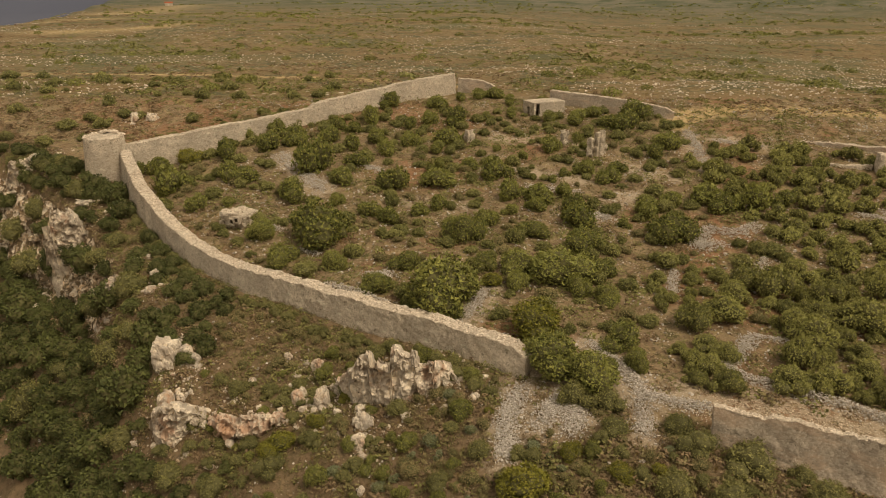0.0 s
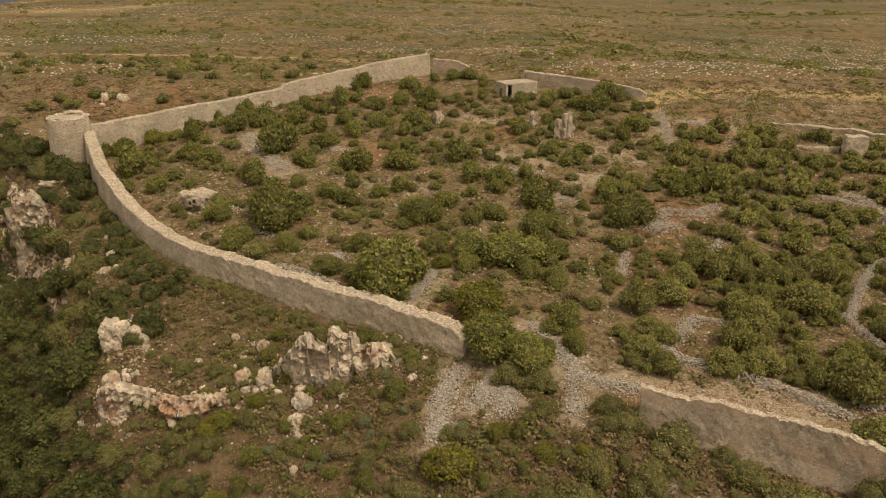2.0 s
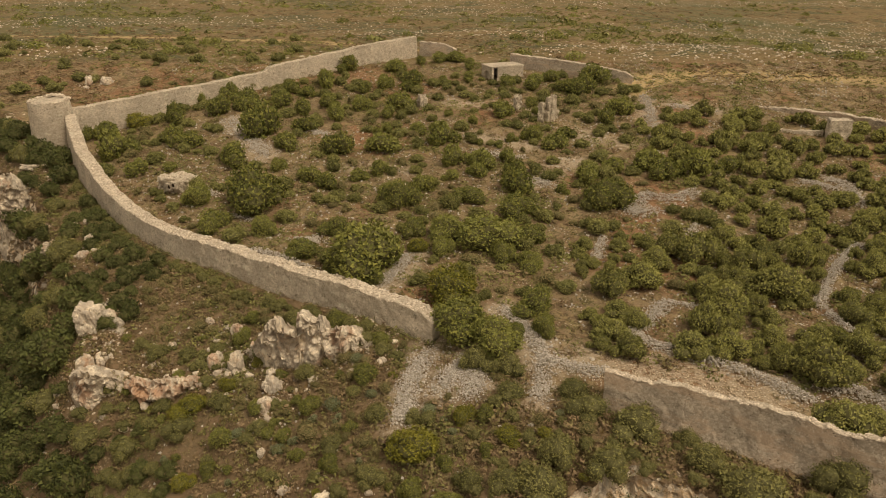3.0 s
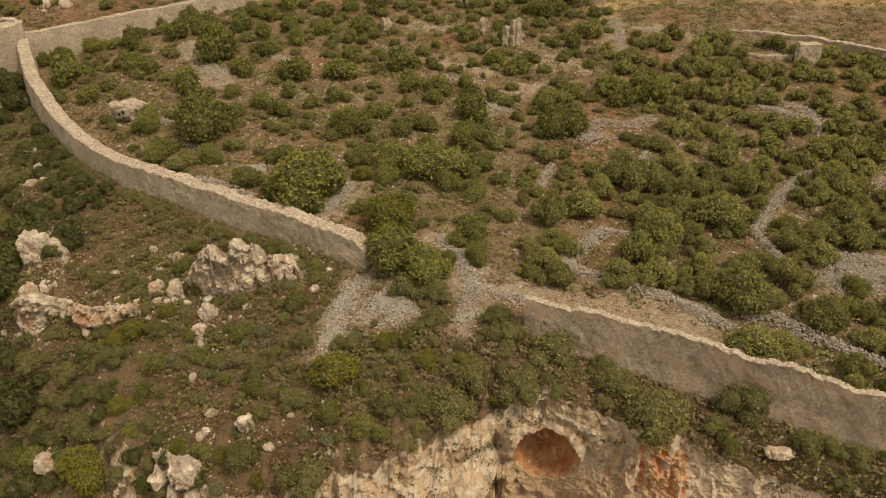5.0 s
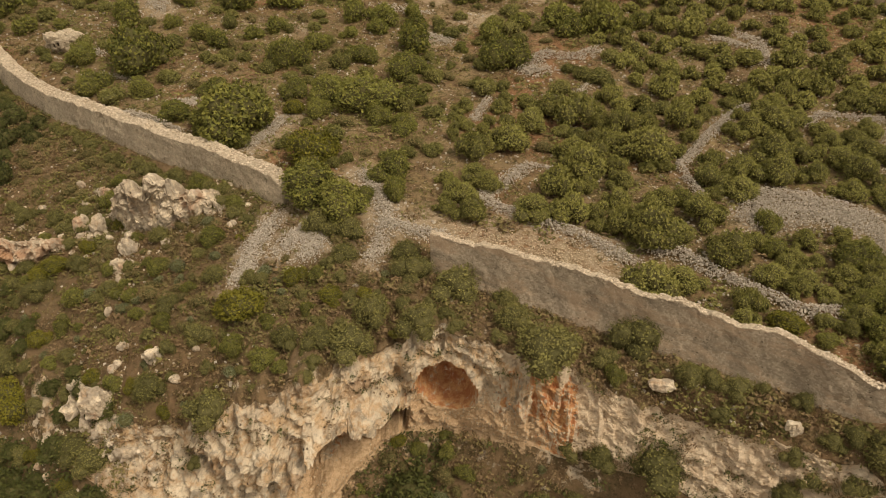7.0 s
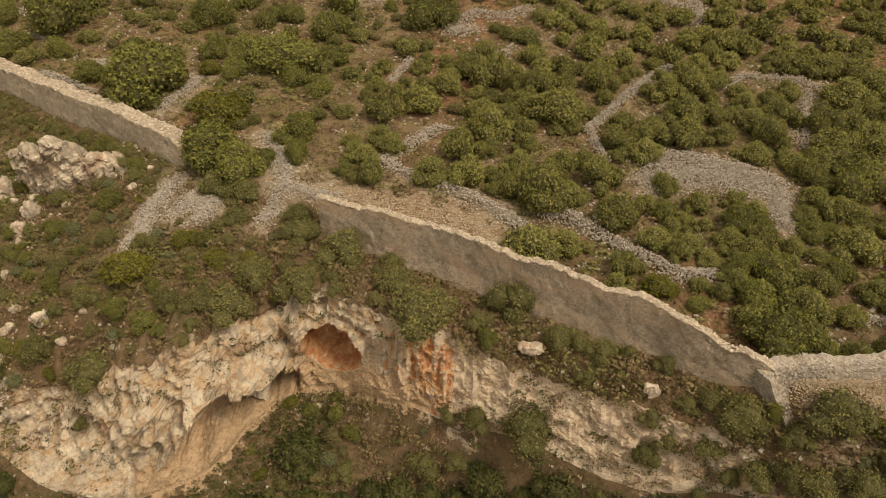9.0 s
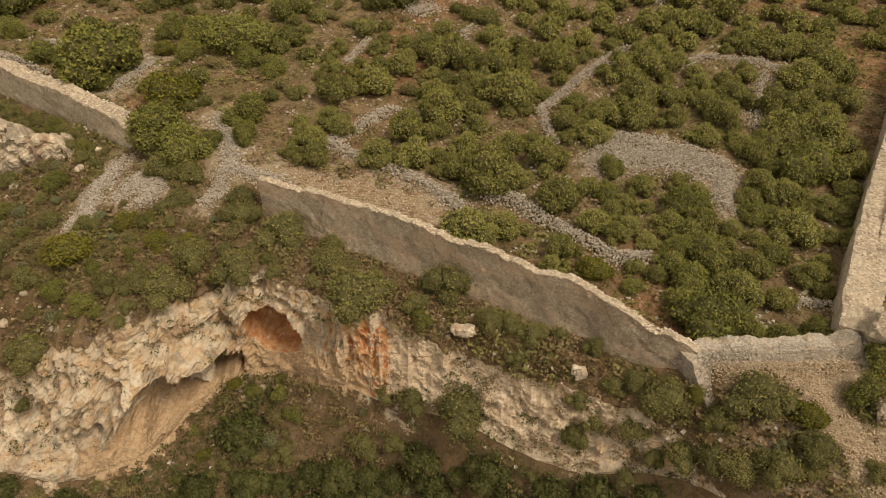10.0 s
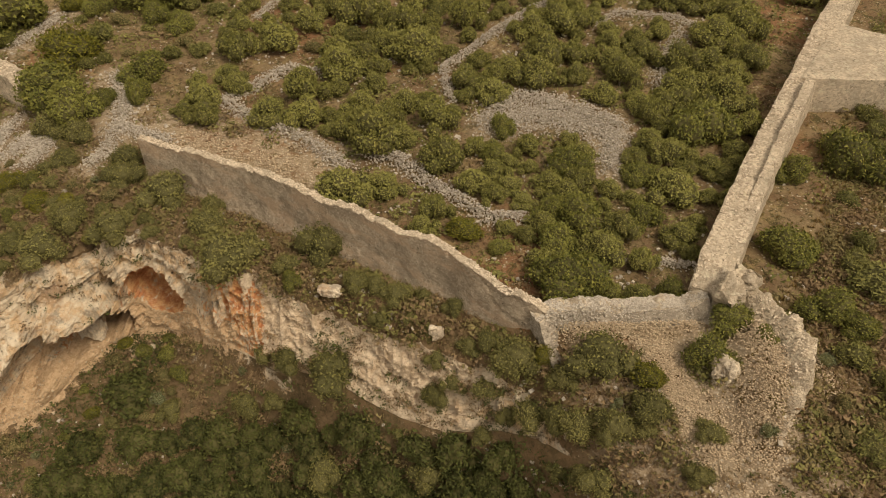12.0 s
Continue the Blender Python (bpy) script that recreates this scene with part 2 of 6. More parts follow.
THICKET = foliage("thicket_leaves", (0.127, 0.129, 0.044), (0.190, 0.182, 0.067), (0.344, 0.320, 0.131))
BRUSH = foliage("brownish_leaves", (0.17, 0.14, 0.062), (0.23, 0.188, 0.09), (0.35, 0.29, 0.16))
OAK = foliage("kermes_oak_leaves", (0.138, 0.148, 0.046), (0.210, 0.206, 0.072), (0.359, 0.338, 0.135))
OLIVE = foliage("olive_leaves", (0.166, 0.173, 0.051), (0.245, 0.245, 0.077), (0.476, 0.448, 0.171))
BROOM = foliage("yellow_green_leaves", (0.15, 0.155, 0.024), (0.20, 0.19, 0.03), (0.31, 0.28, 0.06))
SPURGE = foliage("grey_green_leaves", (0.15, 0.18, 0.10), (0.19, 0.22, 0.13), (0.29, 0.31, 0.2))
HEATH = foliage("dry_heath_leaves", (0.20, 0.132, 0.080), (0.26, 0.182, 0.110), (0.38, 0.285, 0.185), 0.85)
STRAW = foliage("dry_grass", (0.27, 0.185, 0.075), (0.21, 0.14, 0.055), (0.36, 0.27, 0.13), 0.9)
BARK = bark_material()
# crown cores: shade between the leaves, put into a dull dark tone
SHADED_CORE = stone_material("shaded_crown_core", (0.125, 0.118, 0.052), (0.095, 0.092, 0.04), (0.06, 0.058, 0.026))
DEADWOOD = stone_material("bleached_wood", (0.42, 0.36, 0.29), (0.34, 0.28, 0.22), (0.2, 0.16, 0.12))
TILE = stone_material("clay_tile", (0.42, 0.13, 0.06), (0.34, 0.1, 0.05), (0.2, 0.07, 0.04))
# ---- the lie of the land ----
# Feature lines along the gorge side, west to east: wall foot, upper slope, cliff rim, cliff foot, lower slope.
ST_X = [-400, -120, -75, -55, -45, -36, -28, -20, -14, -5, 0, 5, 12, 17, 22, 28, 35, 38.5, 42, 46, 50, 55, 62, 75, 120, 400]
WALL_Y = [230, 160, 130, 113.5, 101.2, 89.9, 82.4, 76.6, 72.4, 66.2, 62.6, 58.9, 54, 51, 47.0, 44.8, 41.0, 38.7, 36.6, 33.8, 30.4, 29, 27, 25, 25, 60]
WALL_Z = [6, 8, 6, 4, 2, -.5, -1.8, -1.6, -1.6, -1, -0.5, -0.2, -0.3, -.7, -1.2, -2.3, -2.6, -2.4, -2.3, -1.7, -0.8, 0, 0, -.3, -.5, 0]
UP_Y = [220, 152, 125, 105.5, 95, 84, 72, 61, 57, 47, 41.7, 45, 42.5, 43.5, 44.2, 41.6, 37.7, 35.7, 33.8, 31.6, 28.8, 26, 23, 21, 21, 50]
UP_Z = [3, 5, 4.5, 2, 0, -1.5, -2.5, -5, -5.8, -5.6, -4.7, -3.0, -1.7, -1.4, -1.4, -1.6, -2.0, -2.0, -2.0, -1.6, -1.8, -1.4, -1, -1, -1.5, -2]
RIM_Y = [200, 145, 122, 103, 91, 78, 66, 54.5, 46, 39.5, 37.5, 37.3, 36.7, 39.8, 41.2, 38.2, 35.8, 34, 32, 30.5, 27.6, 24.2, 21.4, 18, 17, 40]
RIM_Z = [-2, 0, 1, 0.2, -1.5, -2.8, -3.5, -9.2, -10, -8.8, -8.6, -5.4, -3.8, -2.3, -2.0, -1.9, -2.9, -3.5, -3.5, -2.4, -3.2, -2, -1.6, -2, -3, -5]
FOOT_Y = [180, 135, 114, 97, 84, 70, 58.5, 47, 42, 35.5, 33.5, 33.2, 34, 39.9, 40.6, 36.6, 33.4, 31.5, 29.4, 28, 26.8, 22, 18, 13, 12, 30]
FOOT_Z = [-20, -12, -11, -12, -11.5, -7.5, -9.5, -14, -14, -13, -16, -16.5, -15.5, -12.7, -11.7, -9.5, -8.0, -8.2, -9.3, -7.6, -6, -4.5, -5, -6, -9, -15]
LOW_Y = [160, 118, 98, 87, 75, 60, 50, 40, 36, 31, 30, 29.5, 30.5, 32.3, 34, 34, 31, 28.5, 28.5, 26.5, 25, 18, 13, 7, 5, 20]
LOW_Z = [-35, -24, -21, -17, -17, -15, -16, -20, -19, -19, -20, -20.5, -18.8, -17.2, -15.6, -14.3, -14, -14, -11.3, -10, -10, -9, -10, -11, -16, -25]
IN_Y = [0, 45, 60, 75, 90, 105, 120, 136, 150, 165, 200, 260, 400, 700, 1200, 6000]
IN_Z = [-.3, -.1, .25, .9, 2.3, 4.1, 6, 8.3, 10.2, 10.8, 10.3, 10, 9, 7, 6, 6]


def smooth_line(xs, vs):
    """Piecewise values with rounded corners along the stations."""
    def at(x):
        x = np.asarray(x, float)
        return (np.interp(x - 1.6, xs, vs) + 2 * np.interp(x, xs, vs) + np.interp(x + 1.6, xs, vs)) / 4
    return at


wall_y, wall_z, up_y, up_z = (smooth_line(ST_X, v) for v in (WALL_Y, WALL_Z, UP_Y, UP_Z))
rim_y, rim_z, foot_y, foot_z = (smooth_line(ST_X, v) for v in (RIM_Y, RIM_Z, FOOT_Y, FOOT_Z))
low_y, low_z = (smooth_line(ST_X, v) for v in (LOW_Y, LOW_Z))


def ease(a, b, v):
    t = np.clip((np.asarray(v, float) - a) / (b - a), 0, 1)
    return t * t * (3 - 2 * t)


def brink(x, y):
    """How far a place lies inside the edge where the plain falls away in the north-west."""
    return x + 277 + 0.35 * (y - 480)


def plateau(x, y):
    """Height of the ground inside the walls and of the plain beyond."""
    x, y = np.asarray(x, float), np.asarray(y, float)
    z = (np.interp(y - 6, IN_Y, IN_Z) + 2 * np.interp(y, IN_Y, IN_Z) + np.interp(y + 6, IN_Y, IN_Z)) / 4
    z = z - 5.0 * ease(20, 150, x) * ease(140, 210, y)
    z = z - 1.8 * ease(-28, -50, x) * ease(150, 120, y)
    near = wall_z(x) + 1.7 + 0.2 * (y - wall_y(x))          # lower ground behind the west wall
    z = np.where((x > -60) & (x < 14), np.minimum(z, near), z)
    # hills at the edge of the plain
    z = z + 260 * ease(650, 2600, y + 0.5 * x) * ease(-500, 900, x + 0.1 * y)
    z = z - 90 * ease(430, 520, y) * ease(20, -140, brink(x, y))
    z = z + 420 * ease(2200, 4600, y) * ease(-1500, 200, x) * (0.7 + 0.3 * np.sin(x * 0.0021 + 1.0))
    z = z + 260 * ease(2700, 3700, y) * ease(200, -900, x)
    return z


def ground_z(x, y):
    """Height of the ground without its fine relief."""
    x, y = np.asarray(x, float), np.asarray(y, float)
    yw, zw = wall_y(x), wall_z(x)
    ys = [low_y(x) - 110, low_y(x), foot_y(x), rim_y(x), up_y(x), yw, yw + 1.3]
    zs = [low_z(x) - 80, low_z(x), foot_z(x), rim_z(x), up_z(x), zw, plateau(x, yw + 1.3)]
    z = np.where(y >= ys[-1], plateau(x, y), zs[0])
    for i in range(6):
        a, b = ys[i], np.maximum(ys[i + 1], ys[i] + 0.05)
        t = np.clip((y - a) / (b - a), 0, 1)
        z = np.where((y >= a) & (y < b), zs[i] + (zs[i + 1] - zs[i]) * t, z)
    return z


# ---- numeric noise, for shapes ----
def hash3(i, j, k):
    h = (i * 374761393 + j * 668265263 + k * 1274126177) & 0x7FFFFFFF
    h = ((h ^ (h >> 13)) * 1103515245) & 0x7FFFFFFF
    return ((h ^ (h >> 16)) & 0xFFFF) / 32767.5 - 1.0


def vnoise(x, y, z):
    x, y, z = np.broadcast_arrays(np.asarray(x, float), np.asarray(y, float), np.asarray(z, float))
    i, j, k = (np.floor(v).astype(np.int64) for v in (x, y, z))
    u, v, w = x - i, y - j, z - k
    u, v, w = u * u * (3 - 2 * u), v * v * (3 - 2 * v), w * w * (3 - 2 * w)
    total = 0
    for a, fa in ((0, 1 - u), (1, u)):
        for b, fb in ((0, 1 - v), (1, v)):
            for c, fc in ((0, 1 - w), (1, w)):
                total = total + fa * fb * fc * hash3(i + a, j + b, k + c)
    return total


def fbm(x, y, z, octaves=4, gain=0.5):
    total, amp = 0, 1.0
    for o in range(octaves):
        s = 2.03 ** o
        total = total + amp * vnoise(x * s + 17.3 * o, y * s - 9.1 * o, z * s + 4.7 * o)
        amp *= gain
    return total


def blocks(x, y, z):
    """Broken facets: one random step for each uneven cell, and the distance to its middle."""
    x, y, z = np.broadcast_arrays(np.asarray(x, float), np.asarray(y, float), np.asarray(z, float))
    i, j, k = (np.floor(v).astype(np.int64) for v in (x, y, z))
    best, step = np.full(x.shape, 9.0), np.zeros(x.shape)
    for a in (-1, 0, 1):
        for b in (-1, 0, 1):
            for c in (-1, 0, 1):
                p, q, r = i + a, j + b, k + c
                d = np.sqrt((p + 0.5 + 0.45 * hash3(p, q, r) - x) ** 2 + (q + 0.5 + 0.45 * hash3(q, r, p) - y) ** 2 + (r + 0.5 + 0.45 * hash3(r, p, q) - z) ** 2)
                near = d < best
                best, step = np.where(near, d, best), np.where(near, hash3(p + 7, q + 3, r + 1), step)
    return step, best


def relief(x, y):
    """Small unevenness of the ground."""
    x, y = np.asarray(x, float), np.asarray(y, float)
    outside = ease(0.5, 6, wall_y(x) - y)
    far = ease(150, 400, y)
    r = 0.22 * fbm(x * 0.16, y * 0.16, 0, 3) + 0.06 * fbm(x * 0.9, y * 0.9, 3, 2)
    # debris leaning against the broken tower
    d = np.hypot((x - 63.4) / 2.6, (y - 26.2) / 5.2)
    r = r + 1.5 * np.exp(-d ** 3) * ease(66.2, 64.8, x) + 0.7 * np.exp(-((y - 29.6) / 1.3) ** 2) * ease(50, 52, x) * ease(62, 60, x)
    return r * (1 - far) + outside * (0.55 * fbm(x * 0.17, y * 0.17, 7, 4)) + far * 2.0 * fbm(x * 0.012, y * 0.012, 5, 3)


def surf(x, y):
    return ground_z(x, y) + relief(x, y)


# ---- helpers for meshes ----
def mesh_from(name, verts, faces, material, smooth=False, attrs=()):
    """A mesh from arrays; faces: (n, 3) or (n, 4) indices."""
    verts, faces = np.asarray(verts, np.float32), np.asarray(faces, np.int32)
    me = bpy.data.meshes.new(name)
    me.vertices.add(len(verts))
    me.vertices.foreach_set("co", verts.ravel())
    k = faces.shape[1]
    me.loops.add(faces.size)
    me.loops.foreach_set("vertex_index", faces.ravel())
    me.polygons.add(len(faces))
    me.polygons.foreach_set("loop_start", np.arange(0, faces.size, k, dtype=np.int32))
    me.polygons.foreach_set("loop_total", np.full(len(faces), k, np.int32))
    me.polygons.foreach_set("use_smooth", np.full(len(faces), smooth))
    me.update(calc_edges=True)
    for key, values in attrs:
        a = me.attributes.new(key, "FLOAT", "POINT")
        a.data.foreach_set("value", np.asarray(values, np.float32))
    me.materials.append(material)
    return me


def part(name, me, parent, label=""):
    ob = new(name, me)
    ob.parent = parent
    return tagged(ob, label)


def grid_faces(rows, cols, closed=False):
    i, j = np.meshgrid(np.arange(rows - 1), np.arange(cols if closed else cols - 1), indexing="ij")
    a, b = i * cols + j, i * cols + (j + 1) % cols
    return np.stack([a, b, b + cols, a + cols], -1).reshape(-1, 4)


def near_line(x, y, pts, width):
    """1 on the polyline, falling to 0 at its width."""
    best = np.full(np.shape(x), 1e9)
    for (ax, ay), (bx, by) in zip(pts, pts[1:]):
        t = np.clip(((x - ax) * (bx - ax) + (y - ay) * (by - ay)) / ((bx - ax) ** 2 + (by - ay) ** 2), 0, 1)
        best = np.minimum(best, np.hypot(x - ax - t * (bx - ax), y - ay - t * (by - ay)))
    return ease(width, width * 0.35, best)


# ---- ground: one sheet from the gorge over the plateau to the hills ----
TRACKS = [
    [(43, 133), (47, 139), (60, 143), (85, 140), (120, 134), (200, 120)],
    [(-140, 185), (-95, 190), (-60, 186), (-25, 178), (-5, 168), (2, 164)],
    [(-300, 478), (-246, 500), (-262, 600), (-280, 703), (-268, 740), (-261, 769), (-300, 900), (-350, 1045)],
    [(-215, 360), (-175, 372), (-150, 400), (-165, 430)],
]
SCREE = [
    [(19, 53), (26, 53), (32, 51), (36, 48.5)], [(24, 50), (30, 48.5), (34, 46)],
    [(14.3, 60.6), (16.5, 56), (17, 53), (16, 48)], [(5.1, 47.5), (5.2, 51.5), (7, 55.5)],
    [(8, 50.5), (10, 53.5), (11.4, 51)], [(49, 53), (54, 55), (59, 52)], [(58.5, 50), (58, 46)], [(54.5, 28.8), (55.5, 25), (57, 21), (59, 16)], [(59, 28.5), (60, 24), (61, 20), (63, 15)], [(64, 22), (65.5, 17)],
    [(56, 28), (57, 24.5), (59, 21), (61, 18)], [(61, 26), (63, 23), (64, 19.5)], [(44, 128), (42, 112)],
    [(-27, 117), (-18, 103)], [(2, 66.5), (4.6, 72.5)], [(48, 126), (56, 122)], [(6, 113), (13, 110), (21, 107)], [(9, 127), (18, 124), (26, 121)], [(20, 94), (27, 101)], [(30, 112), (36, 108)], [(-4, 99), (3, 97)],
]


ledge_plants, fallen_stones = [], []


def build_ground():
    side = np.geomspace(0.6, 4800, 46)
    xs = np.concatenate([-80 - side[::-1], np.arange(-80, -6, 0.42), np.arange(-6, 52, 0.21), np.arange(52, 98, 0.42), 98 + side])
    n = len(xs)
    rows, seg = [], []

    def span(y0, z0, y1, z1, count, tag, power=1.0):
        for i in range(count):
            t = (i / count) ** power
            rows.append((y0 + (y1 - y0) * t, z0 + (z1 - z0) * t))
            seg.append((tag, i / count))

    zero = np.zeros(n)
    wy, wz, uy, uz = wall_y(xs), wall_z(xs), up_y(xs), up_z(xs)
    ry, rz, fy, fz, ly, lz = rim_y(xs), rim_z(xs), foot_y(xs), foot_z(xs), low_y(xs), low_z(xs)
    sharp = np.clip((rz - fz) / np.maximum(ry - fy + 3.0, 1.0), 0, 1.5) * ease(-70, -50, xs) * ease(95, 70, xs)
    ry = ry + sharp * 0.55 * fbm(xs * 0.45, 1.5, 0, 4, 0.6)
    rz = rz + sharp * 0.5 * fbm(xs * 0.6, 8.5, 0, 4, 0.6)
    span(-4000 + zero, 40 + zero, -700 + zero, -60 + zero, 6, "back")
    span(-700 + zero, -60 + zero, -180 + zero, lz - 82, 6, "back")
    span(-180 + zero, lz - 82, ly - 110, lz - 80, 4, "floor")
    span(ly - 110, lz - 80, ly, lz, 40, "low", 0.6)
    span(ly, lz, fy, fz, 26, "foot")
    span(fy, fz, ry, rz, 84, "cliff")
    span(ry, rz, uy, uz, 20, "up")
    span(uy, uz, wy, wz, 24, "up")
    y1 = wy + 1.3
    span(wy, wz, y1, plateau(xs, y1), 3, "sill")
    inner = np.maximum(178, wy + 30)
    for i in range(115):
        y = y1 + (inner - y1) * i / 115
        rows.append((y, plateau(xs, y)))
        seg.append(("in", i / 115))
    for f in np.geomspace(1, 5200, 60):
        y = inner + f - 1
        rows.append((y, plateau(xs, y)))
        seg.append(("out", 0))
    Y, Z = np.array([r[0] for r in rows]), np.array([r[1] for r in rows])
    X = np.broadcast_to(xs, Y.shape).copy()
    tags = np.array([s[0] for s in seg])
    S = np.array([s[1] for s in seg])[:, None] + 0 * X
    cliff = (tags == "cliff")[:, None] + 0 * X
    # steepness of the feature band decides rock
    tall = np.clip((rz - fz) / np.maximum(ry - fy + 3.0, 1.0), 0, 3)[None] + 0 * X
    near = ease(-130, -60, X) * ease(130, 90, X)
    Z = Z + np.where(tags[:, None] == "back", 0, relief(X, Y))
    s = 1 - S                                   # 0 at the rim, 1 at the foot
    rough = ease(0.25, 1.2, tall) * near
    Z0 = Z.copy()
    crag = fbm(X * 0.30, Z * 0.30, Y * 0.1, 3, 0.5)
    fine = fbm(X * 1.9, Z * 1.9, Y * 0.6, 4, 0.66)
    big, _ = blocks(X * 0.50 + 0.3 * crag, Z * 0.55, 0.5)
    mid, _ = blocks(X * 1.05 + 0.3 * fine, Z * 1.15 + 0.2 * crag, 3.5)
    small, _ = blocks(X * 2.1 + 0.2 * fine, Z * 2.3, 6.5)
    soft = ease(29, 33, X)                      # earthy marl instead of hard rock
    # the alcove: a round shell scooped into the face
    rr = np.hypot((X - 22.2) / 2.45, (Z0 + 7.0) / 2.5) + 0.04 * vnoise(X * 1.1, Z0 * 1.1, 3.0)
    calm = 1 - 0.62 * ease(1.6, 1.1, rr)
    window = np.sin(np.pi * np.clip(s, 0, 1)) ** 0.45
    flute = np.abs(vnoise(X * 1.25, 3.0, Z * 0.16)) + 0.5 * np.abs(vnoise(X * 2.9, 7.0, Z * 0.3)) - 0.5
    curtain = ease(23.5, 25.5, X) * ease(37, 33, X)                 # flowstone: long upright flutes
    swell = fbm(X * 0.11, Z * 0.16, 5.0, 2) * ease(22, 16, X)
    push = 1.1 * swell + (0.75 - 0.45 * soft) * crag + (0.55 * big + 0.40 * mid) * (1 - 0.5 * soft) * (1 - 0.4 * curtain) + 0.22 * small + 0.20 * fine - (0.10 + 0.55 * curtain) * flute
    Y = Y - np.where(cliff > 0, window * rough * push * calm, 0)
    Z = Z + np.where(cliff > 0, window * rough * calm * (0.3 * fbm(X * 0.5, 2.0, Z * 0.5, 3) + 0.10 * fine), 0)
    # the cave: a slanting arch over a floor of sand that runs out to the west
    top = np.interp(X, [9.0, 10.7, 13.2, 15.2, 17.4, 18.4, 18.9], [-13.8, -11.4, -8.2, -7.3, -7.3, -8.0, -9.4]) + 0.22 * vnoise(X * 1.3, 1.0, 2.0)
    under = top - Z0
    gate = ease(9.0, 10.4, X) * ease(19.4, 17.8, X)
    reach = np.interp(X, [9.5, 12, 14.5, 17, 18.5], [2.0, 5.0, 7.4, 6.6, 4.6])
    deep = np.interp(X, [9.5, 12, 14.5, 16, 17.6, 18.6], [0.8, 4.0, 8.5, 10.5, 10.5, 7.0])
    open_to = np.interp(X, [12, 14], [1.0, 0.78])
    cave = ease(0, 0.14, under) * ease(0, 1, np.clip((open_to - under / reach) / np.interp(X, [12, 14], [0.48, 0.14]), 0, 1)) * gate
    nook = np.sqrt(np.clip(1 - rr ** 2, 0, 1)) * ease(-10.3, -8.4, Z0)
    Y = Y + np.where(cliff > 0, deep * cave + (2.7 + 0.5 * fine + 0.35 * mid + 0.3 * small) * nook, 0)
    brow = ease(-1.9, -0.2, under) * (under <= 0) * gate
    brow2 = ease(1.45, 1.02, rr) * (rr > 1) * ease(-8.0, -6.2, Z0)
    Y = Y - np.where(cliff > 0, (1.5 + 1.0 * ease(14.5, 16, X)) * brow + 0.6 * brow2, 0)
    # fields of material
    rock = np.where(cliff > 0, (0.5 + 0.5 * ease(-40, -10, X)) * ease(0.2, 1.0, tall) * np.where(s < 0.10, ease(-0.05, 0.10, s), 1), 0)
    rock = np.where(tags[:, None] == "up", 0.34 * ease(5, 0.5, np.abs(Y - ry[None])) * ease(0.5, 1.2, tall), rock)
    rock = np.where(tags[:, None] == "foot", 0.42 * ease(5, 0.5, np.abs(Y - fy[None])) * ease(0.5, 1.2, tall), rock)
    rock = rock * (1 - 0.10 * ease(30, 36, X))
    rust = np.where(cliff > 0, (0.40 + 0.27 * ease(27.6, 29, X)) * ease(25.0, 26.2, X) * ease(32.6, 31.2, X) * ease(0.06, 0.2, s) + 0.42 * ease(17, 18.5, X) * ease(26, 24.5, X) * ease(0.35, 0.6, s), 0)
    # rust in the alcove; in the cave its brown also paints in darkness
    rust = np.maximum(rust, np.where(cliff > 0, np.maximum(0.8 * ease(1.12, 0.98, rr), 0.6 * ease(0.1, 0.5, cave) * ease(11.5, 14, X)), 0))
    marl = ease(29, 32, X) * ease(49, 44, X) * ((cliff > 0) | (tags == "up")[:, None] & (Y < uy[None] - 0.5))
    apron = ease(12, 15, X) * ease(32, 28, X) * ease(0.48, 0.78, s) * 0.75
    sand = np.where(cliff > 0, np.maximum(apron, np.where(gate > 0.3, ease(0.42, 0.62, under / reach), ease(0.3, 1.0, under)) * ease(4.5, 8.5, X) * ease(19.5, 18.2, X) * ease(1.1, 0.97, s)), 0)
    # pale sand fades inside the cave, so its floor is coloured darker
    sand = np.where(nook > 0.02, 0, sand * (1 - 0.8 * ease(0.35, 0.6, cave) * ease(11.5, 13.5, X)))
    sand = np.where(tags[:, None] == "foot", 0.8 * ease(4.5, 8.5, X) * ease(31, 28, X) * ease(2.2, 0.2, fy[None] - Y), sand)
    rock = np.where(tags[:, None] == "foot", np.maximum(rock, 0.7 * sand), rock)
    bare = (cliff > 0) & (s > 0.04) & (cave < 0.1) & (nook < 0.05) & (sand < 0.5) & (X > -45) & (X < 64)
    rng = np.random.default_rng(9)
    leafy = bare & (fbm(X * 0.5, Z0 * 0.6, 11.0, 2) + 0.4 * soft > 0.28) & (rng.uniform(size=X.shape) < 0.075)
    grit = (cliff > 0) & ((sand > 0.4) | (marl > 0.4)) & (rng.uniform(size=X.shape) < 0.26 - 0.14 * soft)
    fallen_stones.append(np.stack([X[grit], Y[grit], Z[grit]], -1))
    ledge_plants.append(np.stack([X[leafy], Y[leafy], Z[leafy]], -1))
    path = np.zeros_like(X)
    for k, w in zip(TRACKS, (4.6, 3.4, 13, 8)):
        path = np.maximum(path, near_line(X, Y, k, w))
    scree = np.zeros_like(X)
    for k in SCREE:
        scree = np.maximum(scree, near_line(X, Y, k, 3.0))
    scree = np.maximum(scree, 1.8 * np.exp(-np.hypot((X - 62.0) / 4.2, (Y - 24.5) / 8.0) ** 4))
    scree = np.maximum(scree, 2.2 * near_line(X, Y, [(57.0, 29.6), (58.2, 26.8), (59.3, 24.2), (60.2, 21.5)], 2.0))
    low = np.isin(tags, ["low", "foot", "cliff", "up", "floor", "back"])[:, None] + 0 * X
